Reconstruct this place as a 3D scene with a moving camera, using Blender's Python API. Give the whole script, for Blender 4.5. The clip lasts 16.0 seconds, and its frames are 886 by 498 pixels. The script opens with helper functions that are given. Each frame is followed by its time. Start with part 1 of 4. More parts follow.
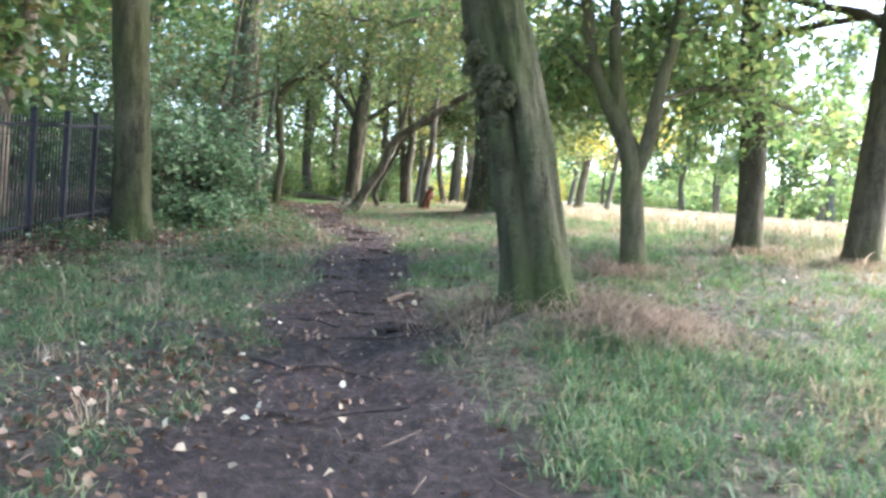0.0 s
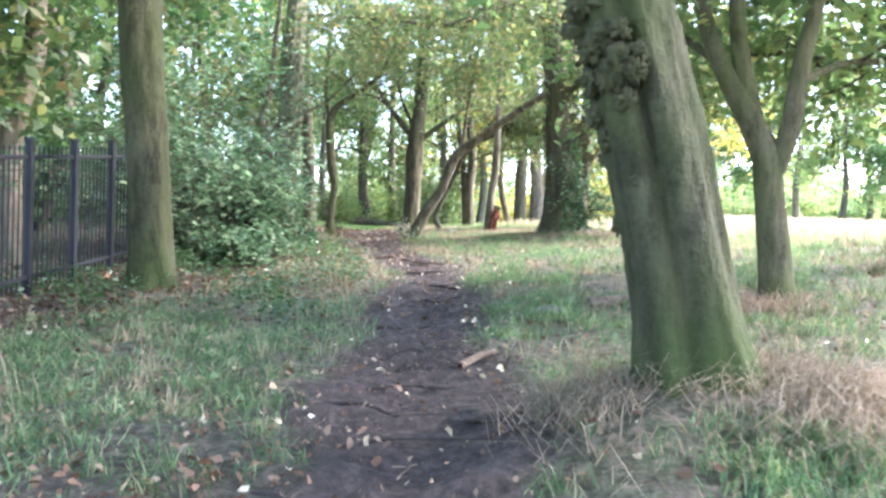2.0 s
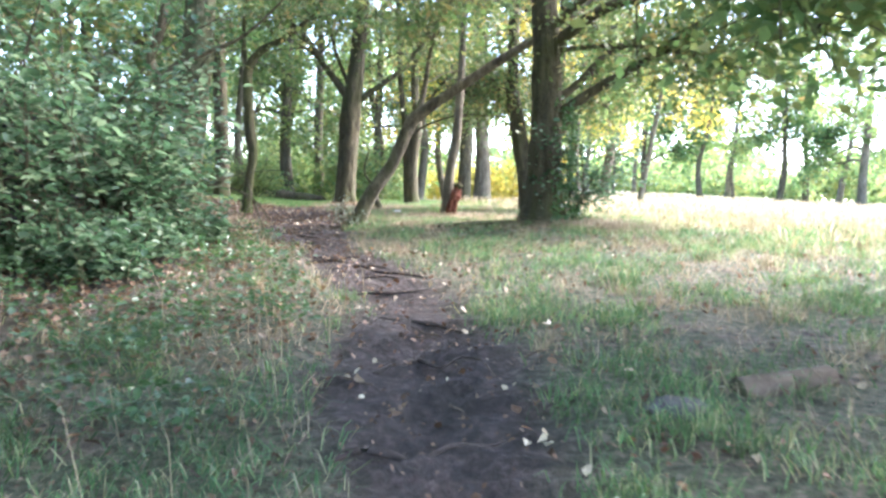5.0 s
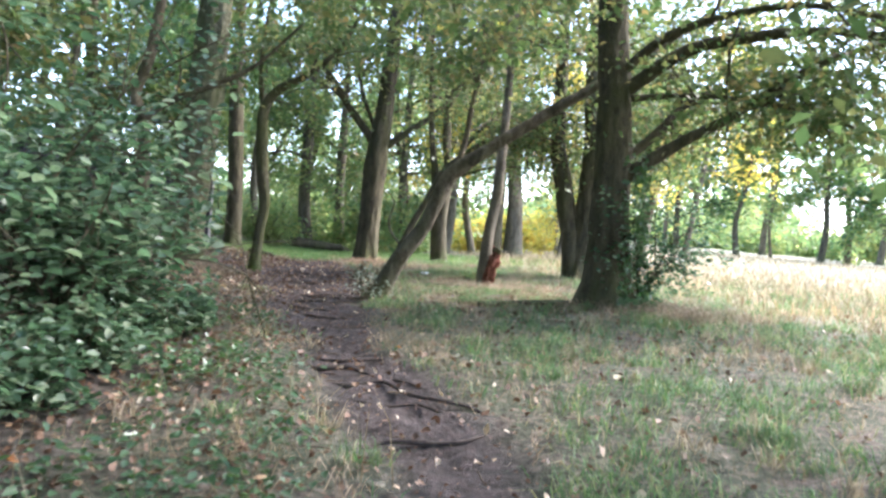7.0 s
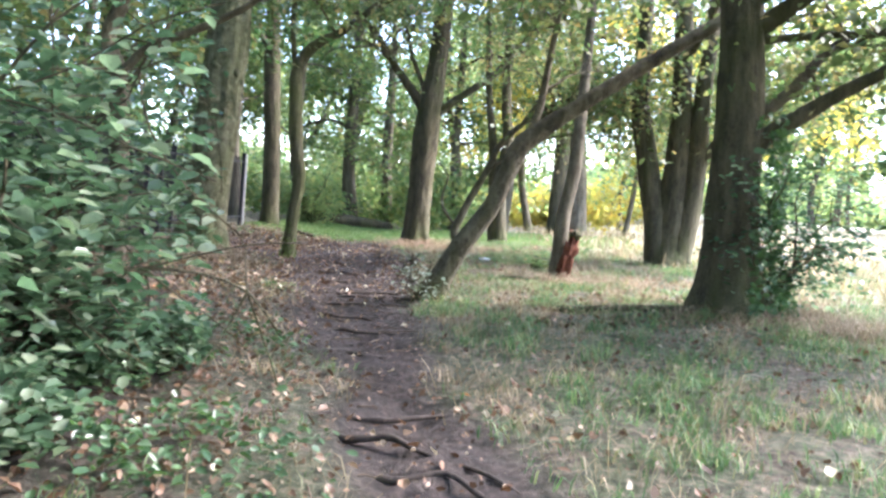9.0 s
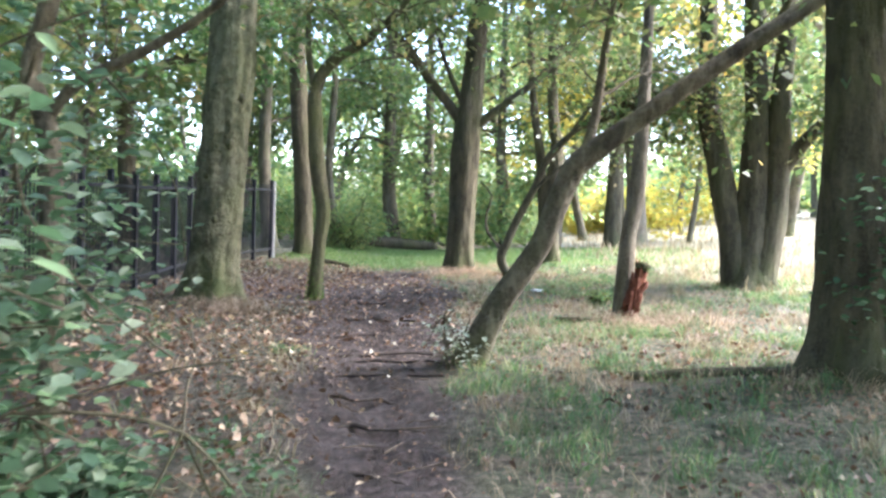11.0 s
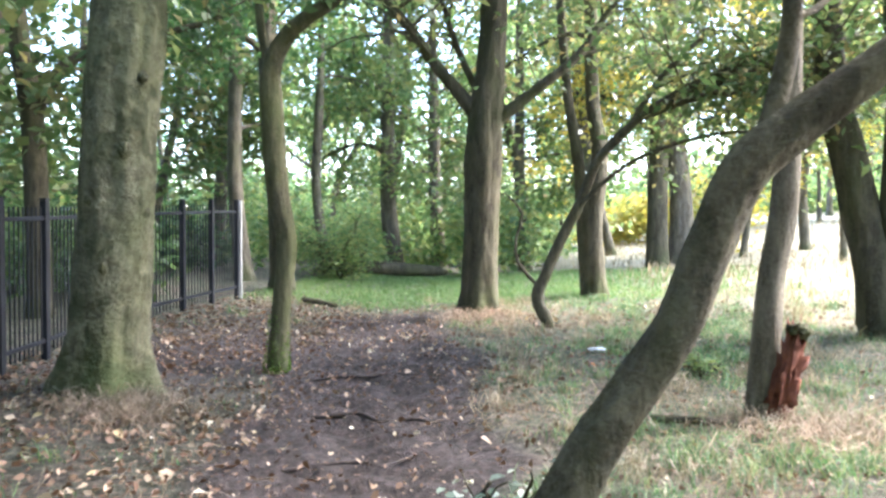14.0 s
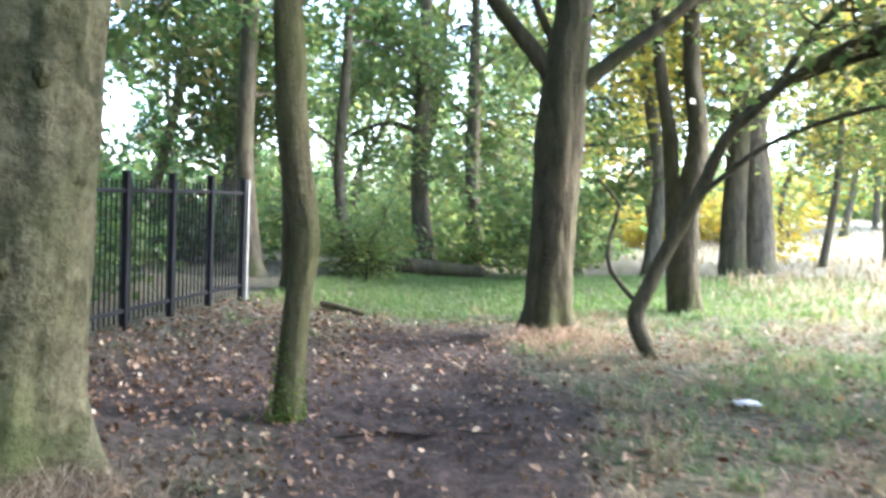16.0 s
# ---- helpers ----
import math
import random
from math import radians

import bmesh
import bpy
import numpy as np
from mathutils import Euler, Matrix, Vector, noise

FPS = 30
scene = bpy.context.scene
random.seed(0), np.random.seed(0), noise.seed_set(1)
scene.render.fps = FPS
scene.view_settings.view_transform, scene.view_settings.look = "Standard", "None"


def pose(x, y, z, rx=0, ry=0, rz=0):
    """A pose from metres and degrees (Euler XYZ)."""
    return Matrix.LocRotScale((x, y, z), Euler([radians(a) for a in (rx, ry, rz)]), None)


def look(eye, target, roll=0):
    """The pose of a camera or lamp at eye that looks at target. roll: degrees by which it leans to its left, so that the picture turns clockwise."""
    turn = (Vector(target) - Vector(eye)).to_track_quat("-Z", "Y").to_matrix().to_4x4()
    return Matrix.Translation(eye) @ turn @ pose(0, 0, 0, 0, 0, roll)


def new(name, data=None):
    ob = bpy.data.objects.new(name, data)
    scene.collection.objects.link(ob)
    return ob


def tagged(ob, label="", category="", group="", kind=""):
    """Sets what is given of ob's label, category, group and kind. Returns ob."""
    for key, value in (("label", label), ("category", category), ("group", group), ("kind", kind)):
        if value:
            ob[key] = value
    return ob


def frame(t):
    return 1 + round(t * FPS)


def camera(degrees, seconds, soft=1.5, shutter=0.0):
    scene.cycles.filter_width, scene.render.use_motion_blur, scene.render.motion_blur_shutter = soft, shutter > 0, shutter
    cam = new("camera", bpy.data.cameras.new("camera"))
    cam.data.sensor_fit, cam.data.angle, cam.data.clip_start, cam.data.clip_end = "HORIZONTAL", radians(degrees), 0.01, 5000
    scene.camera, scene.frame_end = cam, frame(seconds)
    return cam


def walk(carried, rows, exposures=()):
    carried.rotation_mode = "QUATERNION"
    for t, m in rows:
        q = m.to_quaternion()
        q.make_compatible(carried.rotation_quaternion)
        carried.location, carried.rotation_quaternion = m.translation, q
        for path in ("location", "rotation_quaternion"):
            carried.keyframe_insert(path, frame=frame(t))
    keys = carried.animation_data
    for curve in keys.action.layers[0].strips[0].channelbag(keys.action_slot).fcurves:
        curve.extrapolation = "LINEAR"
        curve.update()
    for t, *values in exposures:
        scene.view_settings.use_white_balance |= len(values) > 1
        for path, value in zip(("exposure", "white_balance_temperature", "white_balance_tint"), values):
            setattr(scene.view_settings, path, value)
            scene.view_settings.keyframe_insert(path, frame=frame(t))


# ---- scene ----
EXPOSURE, KELVIN = 2.9, 6000.0
cam = camera(59.4, 16.0, soft=2.7, shutter=0.4)
PATH = [
    (0, (-0.009, 0.454, 1.34), (-0.118, 2.449, 1.26), 4.6),
    (0.5, (-0.092, 0.889, 1.336), (-0.252, 2.88, 1.238), 2.7),
    (1, (-0.248, 1.357, 1.371), (-0.458, 3.346, 1.316), 5.0),
    (1.5, (-0.28, 1.867, 1.407), (-0.466, 3.856, 1.324), 3.1),
    (2, (-0.327, 2.388, 1.426), (-0.596, 4.369, 1.386), 1.8),
    (2.5, (-0.493, 2.758, 1.489), (-0.613, 4.754, 1.439), 1.6),
    (3, (-0.642, 3.277, 1.543), (-0.697, 5.275, 1.488), 1.1),
    (5.5, (-1.551, 6.471, 1.754), (-1.609, 8.467, 1.641), 4.5),
    (6, (-1.703, 6.939, 1.883), (-1.728, 8.937, 1.809), 6.9),
    (6.5, (-1.748, 7.437, 1.936), (-1.731, 9.437, 1.931), 6.2),
    (7, (-1.749, 8.018, 2.048), (-1.863, 10.015, 2.046), 5.0),
    (7.5, (-1.827, 8.589, 2.115), (-1.895, 10.587, 2.046), 4.3),
    (8, (-1.898, 9.183, 2.162), (-1.965, 11.178, 2.045), 3.7),
    (8.5, (-2.064, 9.654, 2.149), (-2.283, 11.641, 2.088), 4.4),
    (9, (-2.128, 10.198, 2.219), (-2.36, 12.183, 2.132), 4.8),
    (9.5, (-2.144, 10.433, 2.282), (-2.506, 12.399, 2.221), 5.5),
    (12, (-2.404, 13.022, 2.738), (-2.759, 14.988, 2.646), 0.3),
    (12.5, (-2.609, 13.601, 2.763), (-2.979, 15.565, 2.694), -0.1),
    (13, (-2.754, 14.221, 2.796), (-3.073, 16.195, 2.74), -0.8),
    (13.5, (-2.814, 14.771, 2.803), (-3.204, 16.731, 2.748), 0.2),
    (14, (-2.986, 15.322, 2.806), (-3.372, 17.284, 2.751), 0.2),
    (14.5, (-3.17, 15.885, 2.828), (-3.536, 17.849, 2.729), -0.9),
    (15, (-3.473, 16.546, 2.801), (-3.867, 18.504, 2.695), 1.3),
    (15.5, (-3.646, 17.026, 2.808), (-3.997, 18.99, 2.673), 1.9),
    (16, (-3.996, 17.684, 2.775), (-4.417, 19.638, 2.704), 2.1),
]
walk(cam, [(t, look(eye, target, roll)) for t, eye, target, roll in PATH], exposures=[(t, EXPOSURE + more, KELVIN, tint) for t, more, tint in ((0.0, 0.28, 20.0), (1.0, 0.66, 20.0), (2.5, 0.93, 20.0), (3.0, 0.93, 20.0), (6.0, 0.36, 19.0), (7.0, 0.1, 19.0), (8.5, 0.33, 19.5), (9.5, 0.56, 20.0), (12.0, 0.6, 18.0), (13.0, 0.7, 17.5), (15.0, 0.7, 17.5), (16.0, 0.6, 17.5))])

# ---- world and light: bright overcast day, open field on one side ----
world = bpy.data.worlds.new("world")
scene.world = world
world.use_nodes = True
wn, wl = world.node_tree.nodes, world.node_tree.links
sky = wn.new("ShaderNodeTexSky")
sky.sky_type, sky.sun_disc = "NISHITA", False
sky.sun_elevation, sky.sun_rotation = radians(42), radians(70)
sky.air_density, sky.dust_density, sky.ozone_density = 1.0, 1.6, 1.2
wn["Background"].inputs["Strength"].default_value = 0.15
wl.new(sky.outputs["Color"], wn["Background"].inputs["Color"])
sun_data = bpy.data.lights.new("sun", "SUN")
sun_data.energy, sun_data.angle, sun_data.color = 2.1, radians(24), (1.0, 0.95, 0.86)
sun = new("sun", sun_data)
SUN_FROM = Vector((math.sin(radians(70)) * math.cos(radians(42)), math.cos(radians(70)) * math.cos(radians(42)), math.sin(radians(42))))
sun.matrix_world = look(SUN_FROM * 50, (0, 0, 0))

rng = np.random.default_rng(7)


def reseed(x, y):
    """Gives each thing chances of its own, so that it stays as it is when others change."""
    global rng
    rng = np.random.default_rng(int(abs(x) * 1009 + abs(y) * 7919 + (17 if x < 0 else 0)))


# ---- materials ----
def material(name):
    m = bpy.data.materials.new(name)
    m.use_nodes = True
    return m, m.node_tree.nodes, m.node_tree.links, m.node_tree.nodes["Principled BSDF"]


def noise_node(n, l, scale, detail=6, rough=0.6, stretch=None, coord="Object"):
    tc = n.new("ShaderNodeTexCoord")
    tex = n.new("ShaderNodeTexNoise")
    tex.inputs["Scale"].default_value, tex.inputs["Detail"].default_value, tex.inputs["Roughness"].default_value = scale, detail, rough
    if stretch:
        mp = n.new("ShaderNodeMapping")
        mp.inputs["Scale"].default_value = stretch
        l.new(tc.outputs[coord], mp.inputs["Vector"])
        l.new(mp.outputs["Vector"], tex.inputs["Vector"])
    else:
        l.new(tc.outputs[coord], tex.inputs["Vector"])
    return tex.outputs["Fac"]


def ramp(n, l, fac, stops):
    r = n.new("ShaderNodeValToRGB")
    els = r.color_ramp.elements
    while len(els) < len(stops):
        els.new(0.5)
    for e, (p, c) in zip(els, stops):
        e.position, e.color = p, (*c, 1)
    l.new(fac, r.inputs["Fac"])
    return r.outputs["Color"]


def mix(n, l, fac, a, b, kind="MIX"):
    x = n.new("ShaderNodeMix")
    x.data_type, x.blend_type = "RGBA", kind
    for sock, v in ((x.inputs[0], fac), (x.inputs[6], a), (x.inputs[7], b)):
        if isinstance(v, (int, float)):
            sock.default_value = v
        elif isinstance(v, tuple):
            sock.default_value = (*v, 1)
        else:
            l.new(v, sock)
    return x.outputs[2]


def bump(n, l, height, bsdf, strength=0.5, distance=0.02):
    b = n.new("ShaderNodeBump")
    b.inputs["Strength"].default_value, b.inputs["Distance"].default_value = strength, distance
    l.new(height, b.inputs["Height"])
    l.new(b.outputs["Normal"], bsdf.inputs["Normal"])


def bark(name, dark, light, moss, moss_amount, blotch=(0.60, 0.68), blot_colour=None, furrow=(1, 1, 0.28), ring=0.0, low_moss=0.35):
    m, n, l, p = material(name)
    streak = noise_node(n, l, 9.0, 8, 0.65, furrow)
    col = ramp(n, l, streak, [(0.36, dark), (0.50, tuple((a + b) / 2 for a, b in zip(dark, light))), (0.64, light)])
    tone = noise_node(n, l, 2.3, 4, 0.6, (1, 1, 0.45))
    col = mix(n, l, 1.0, col, ramp(n, l, tone, [(0.3, (0.72, 0.74, 0.72)), (0.7, (1.25, 1.2, 1.12))]), "MULTIPLY")
    patch = noise_node(n, l, 1.7, 5, 0.6, (1, 1, 0.5))
    fleck = noise_node(n, l, 38.0, 4, 0.7)
    col = mix(n, l, ramp(n, l, fleck, [(0.4, (0.0,) * 3), (0.75, (0.35,) * 3)]), col, tuple(min(1, c * 1.6) for c in light))
    col = mix(n, l, ramp(n, l, patch, [(0.62 - moss_amount, (0.0,) * 3), (0.78 - moss_amount * 0.6, (0.85,) * 3)]), col, moss)
    blot = noise_node(n, l, 4.5, 3, 0.5, (1, 1, 0.6))
    col = mix(n, l, ramp(n, l, blot, [(blotch[0], (0.0,) * 3), (blotch[1], (0.6,) * 3)]), col, blot_colour or dark)
    # green growth creeping up from the foot
    tc, sep = n.new("ShaderNodeTexCoord"), n.new("ShaderNodeSeparateXYZ")
    l.new(tc.outputs["Object"], sep.inputs["Vector"])
    reach, rise = n.new("ShaderNodeMath"), n.new("ShaderNodeMath")
    reach.operation, rise.operation = "MULTIPLY_ADD", "SUBTRACT"
    l.new(patch, reach.inputs[0])
    reach.inputs[1].default_value, reach.inputs[2].default_value = 1.6, -0.45
    l.new(reach.outputs[0], rise.inputs[0])
    l.new(sep.outputs["Z"], rise.inputs[1])
    col = mix(n, l, ramp(n, l, rise.outputs[0], [(0.0, (0.0,) * 3), (0.5, (low_moss,) * 3)]), col, (0.055, 0.082, 0.022))
    l.new(col, p.inputs["Base Color"])
    p.inputs["Roughness"].default_value = 0.92
    p.inputs["Specular IOR Level"].default_value = 0.25
    wrinkle = noise_node(n, l, 5.0, 5, 0.65, (0.8, 0.8, 1.7))
    add = n.new("ShaderNodeMath")
    add.operation = "MULTIPLY_ADD"
    l.new(wrinkle, add.inputs[0])
    add.inputs[1].default_value = ring
    l.new(streak, add.inputs[2])
    bump(n, l, add.outputs[0], p, 1.0, 0.06)
    return m


BARK_GREY = bark("bark_grey_green", (0.032, 0.029, 0.017), (0.130, 0.116, 0.072), (0.072, 0.084, 0.026), 0.22, ring=0.5)
BARK_LEAN = bark("bark_dark_mossy", (0.020, 0.020, 0.012), (0.090, 0.088, 0.052), (0.046, 0.058, 0.018), 0.27, ring=0.6, low_moss=0.55)
BARK_MOTTLED = bark("bark_mottled_grey", (0.056, 0.055, 0.032), (0.172, 0.163, 0.103), (0.100, 0.110, 0.046), 0.16, (0.545, 0.60), (0.030, 0.038, 0.014), (1, 1, 0.8), 0.6, 0.5)
BARK_SLANT = bark("bark_grey_brown", (0.042, 0.035, 0.024), (0.165, 0.142, 0.102), (0.095, 0.094, 0.048), 0.14, (0.60, 0.66), None, (1, 1, 0.5), 0.8, 0.5)
BARK_OAK = bark("bark_dark_oak", (0.035, 0.030, 0.020), (0.106, 0.094, 0.062), (0.056, 0.062, 0.022), 0.15, ring=0.3, low_moss=0.25)
BARK_PALE = bark("bark_pale", (0.07, 0.06, 0.045), (0.19, 0.165, 0.125), (0.10, 0.11, 0.05), 0.05)
BARK_FAR = bark("bark_far", (0.05, 0.045, 0.034), (0.15, 0.135, 0.10), (0.08, 0.09, 0.04), 0.12)


def leaf_material(name, stops, through_colour, amount=0.45, rough=0.5, tuft=0.0):
    m, n, l, p = material(name)
    geo = n.new("ShaderNodeNewGeometry")
    col = ramp(n, l, geo.outputs["Random Per Island"], stops)
    vein = noise_node(n, l, 25.0, 3, 0.6)
    col = mix(n, l, ramp(n, l, vein, [(0.3, (0.75,) * 3), (0.7, (1.2,) * 3)]), (0, 0, 0), col, "MIX")
    clump = noise_node(n, l, 0.55, 3, 0.6)
    col = mix(n, l, 1.0, col, ramp(n, l, clump, [(0.3, (0.7, 0.78, 0.7)), (0.7, (1.2, 1.1, 1.0))]), "MULTIPLY")
    if tuft:
        lump = noise_node(n, l, 4.2, 4, 0.6)
        col = mix(n, l, 1.0, col, ramp(n, l, lump, [(0.36, (1 - tuft, 1 - tuft * 0.95, 1 - tuft)), (0.64, (1 + tuft, 1 + tuft * 0.9, 1 + tuft * 0.9))]), "MULTIPLY")
    l.new(col, p.inputs["Base Color"])
    p.inputs["Roughness"].default_value = rough
    tr = n.new("ShaderNodeBsdfTranslucent")
    l.new(mix(n, l, 1.0, col, through_colour, "MULTIPLY"), tr.inputs["Color"])
    sh = n.new("ShaderNodeMixShader")
    sh.inputs["Fac"].default_value = amount
    l.new(p.outputs["BSDF"], sh.inputs[1])
    l.new(tr.outputs["BSDF"], sh.inputs[2])
    l.new(sh.outputs["Shader"], n["Material Output"].inputs["Surface"])
    return m


LEAF_OAK = leaf_material("leaf_oak_turning", [(0.0, (0.062, 0.112, 0.044)), (0.5, (0.102, 0.150, 0.058)), (0.85, (0.17, 0.18, 0.075)), (1.0, (0.25, 0.19, 0.085))], (1.6, 1.65, 1.45), 0.48)
LEAF_GREEN = leaf_material("leaf_green", [(0.0, (0.045, 0.100, 0.042)), (0.6, (0.080, 0.145, 0.055)), (1.0, (0.13, 0.18, 0.07))], (1.5, 1.7, 1.45), 0.5)
LEAF_FIELD = leaf_material("leaf_light_green", [(0.0, (0.085, 0.145, 0.062)), (0.6, (0.135, 0.19, 0.08)), (1.0, (0.22, 0.22, 0.09))], (2.0, 2.15, 1.8), 0.55)
LEAF_YELLOW = leaf_material("leaf_yellow", [(0.0, (0.30, 0.29, 0.07)), (0.6, (0.42, 0.38, 0.09)), (1.0, (0.46, 0.32, 0.08))], (1.6, 1.6, 1.2), 0.55)
# the palest bush stop paints the sheen of lit, glossy leaves into the colour
LEAF_BUSH = leaf_material("leaf_bush", [(0.0, (0.056, 0.100, 0.064)), (0.6, (0.090, 0.146, 0.099)), (1.0, (0.25, 0.30, 0.23))], (1.6, 1.9, 1.5), 0.38, 0.25)
LEAF_PALE = leaf_material("leaf_pale_underside", [(0.0, (0.24, 0.30, 0.24)), (1.0, (0.48, 0.52, 0.48))], (1.2, 1.3, 1.1), 0.25, 0.4)
LEAF_IVY = leaf_material("leaf_ivy", [(0.0, (0.04, 0.09, 0.045)), (1.0, (0.085, 0.15, 0.075))], (1.6, 2.0, 1.0), 0.25, 0.3)
GRASS_GREEN = leaf_material("grass_green", [(0.0, (0.062, 0.138, 0.060)), (0.5, (0.104, 0.205, 0.092)), (0.86, (0.21, 0.25, 0.14)), (1.0, (0.36, 0.33, 0.22))], (1.6, 1.8, 1.2), 0.3, 0.6, tuft=0.42)
GRASS_LUSH = leaf_material("grass_lush", [(0.0, (0.058, 0.128, 0.064)), (0.45, (0.105, 0.212, 0.104)), (0.78, (0.20, 0.27, 0.15)), (1.0, (0.38, 0.34, 0.24))], (1.6, 1.8, 1.2), 0.3, 0.6, tuft=0.4)
GRASS_MAT = leaf_material("grass_matted", [(0.0, (0.16, 0.125, 0.09)), (0.5, (0.30, 0.235, 0.185)), (1.0, (0.45, 0.36, 0.30))], (1.3, 1.3, 1.1), 0.25, 0.75, tuft=0.42)
GRASS_GLADE = leaf_material("grass_glade", [(0.0, (0.085, 0.17, 0.055)), (0.6, (0.13, 0.22, 0.075)), (1.0, (0.22, 0.26, 0.12))], (1.6, 1.8, 1.2), 0.3, 0.6)
GRASS_STRAW = leaf_material("grass_straw", [(0.0, (0.20, 0.175, 0.115)), (0.5, (0.33, 0.275, 0.205)), (1.0, (0.45, 0.37, 0.295))], (1.4, 1.4, 1.1), 0.3, 0.7, tuft=0.42)
LITTER = leaf_material("fallen_leaf", [(0.0, (0.06, 0.035, 0.022)), (0.35, (0.14, 0.075, 0.042)), (0.65, (0.19, 0.112, 0.073)), (0.9, (0.27, 0.18, 0.125)), (1.0, (0.42, 0.34, 0.26))], (1.3, 1.2, 1.0), 0.15, 0.55)
LITTER_PALE = leaf_material("fallen_leaf_pale", [(0.0, (0.38, 0.27, 0.17)), (0.5, (0.55, 0.47, 0.36)), (0.9, (0.70, 0.64, 0.54)), (1.0, (0.60, 0.22, 0.06))], (1.2, 1.2, 1.0), 0.15, 0.45)


def ground_material():
    m, n, l, p = material("woodland_ground")
    att = n.new("ShaderNodeAttribute")
    att.attribute_name = "worn"
    att2 = n.new("ShaderNodeAttribute")
    att2.attribute_name = "meadow"
    big, small, grit = noise_node(n, l, 1.1, 6, 0.6), noise_node(n, l, 14.0, 8, 0.7), noise_node(n, l, 70.0, 4, 0.7)
    soil = ramp(n, l, small, [(0.36, (0.024, 0.018, 0.016)), (0.50, (0.058, 0.044, 0.038)), (0.66, (0.125, 0.098, 0.086))])
    soil = mix(n, l, 1.0, soil, ramp(n, l, big, [(0.3, (0.75, 0.72, 0.72)), (0.7, (1.25, 1.22, 1.25))]), "MULTIPLY")
    turf = ramp(n, l, small, [(0.36, (0.030, 0.036, 0.018)), (0.50, (0.095, 0.110, 0.058)), (0.64, (0.24, 0.20, 0.145))])
    straw = ramp(n, l, small, [(0.25, (0.26, 0.26, 0.16)), (0.6, (0.42, 0.39, 0.26)), (0.85, (0.52, 0.46, 0.34))])
    dry = noise_node(n, l, 2.6, 6, 0.65)
    turf = mix(n, l, ramp(n, l, dry, [(0.50, (0.0,) * 3), (0.62, (0.85,) * 3)]), turf, ramp(n, l, small, [(0.36, (0.04, 0.028, 0.02)), (0.5, (0.14, 0.105, 0.078)), (0.66, (0.30, 0.24, 0.185))]))
    turf = mix(n, l, att2.outputs["Fac"], turf, straw)
    l.new(mix(n, l, att.outputs["Fac"], turf, soil), p.inputs["Base Color"])
    p.inputs["Roughness"].default_value = 0.85
    add = n.new("ShaderNodeMath")
    l.new(small, add.inputs[0])
    l.new(grit, add.inputs[1])
    bump(n, l, add.outputs[0], p, 1.0, 0.05)
    return m


GROUND = ground_material()


def plain(name, a, b, scale=12, rough=0.6, metal=0.0, relief=0.3):
    m, n, l, p = material(name)
    f = noise_node(n, l, scale, 6, 0.65)
    l.new(ramp(n, l, f, [(0.3, a), (0.7, b)]), p.inputs["Base Color"])
    p.inputs["Roughness"].default_value, p.inputs["Metallic"].default_value = rough, metal
    p.inputs["Specular IOR Level"].default_value = 0.25
    bump(n, l, f, p, relief, 0.01)
    return m


STEEL = plain("painted_fence_steel", (0.008, 0.009, 0.012), (0.017, 0.019, 0.024), 6, 0.6, 0.0)
STEEL_PALE = plain("galvanised_end_post", (0.30, 0.30, 0.29), (0.42, 0.42, 0.40), 8, 0.5, 0.4)
TORN_WOOD = plain("torn_red_heartwood", (0.07, 0.024, 0.015), (0.19, 0.068, 0.038), 16, 0.85, 0, 0.9)
CUT_WOOD = plain("weathered_cut_wood", (0.07, 0.05, 0.036), (0.19, 0.145, 0.105), 18, 0.85, 0, 0.8)
ROOT = plain("root_bark", (0.028, 0.021, 0.018), (0.085, 0.066, 0.056), 20, 0.8, 0, 0.9)
PAPER = plain("white_litter", (0.75, 0.78, 0.82), (0.88, 0.88, 0.88), 8, 0.5)
MOSS = leaf_material("moss", [(0.0, (0.07, 0.13, 0.02)), (1.0, (0.14, 0.21, 0.04))], (1.4, 1.6, 1.0), 0.2, 0.9)


# ---- mesh helpers ----
def mesh_np(name, verts, faces, mat, smooth=False):
    me = bpy.data.meshes.new(name)
    verts, faces = np.asarray(verts, np.float32), np.asarray(faces, np.int32)
    k = faces.shape[1]
    me.vertices.add(len(verts))
    me.vertices.foreach_set("co", verts.ravel())
    me.loops.add(faces.size)
    me.loops.foreach_set("vertex_index", faces.ravel())
    me.polygons.add(len(faces))
    me.polygons.foreach_set("loop_start", np.arange(0, faces.size, k, dtype=np.int32))
    me.update(calc_edges=True)
    if smooth:
        me.polygons.foreach_set("use_smooth", np.ones(len(faces), bool))
    me.materials.append(mat)
    me.validate()
    return me


def child(name, me, parent, label=""):
    ob = new(name, me)
    if parent is not None:
        ob.parent = parent
    return tagged(ob, label)


def empty(name, at, label, category, group=""):
    ob = new(name)
    ob.location = at
    ob.empty_display_size = 0.2
    return tagged(ob, label, category, group)


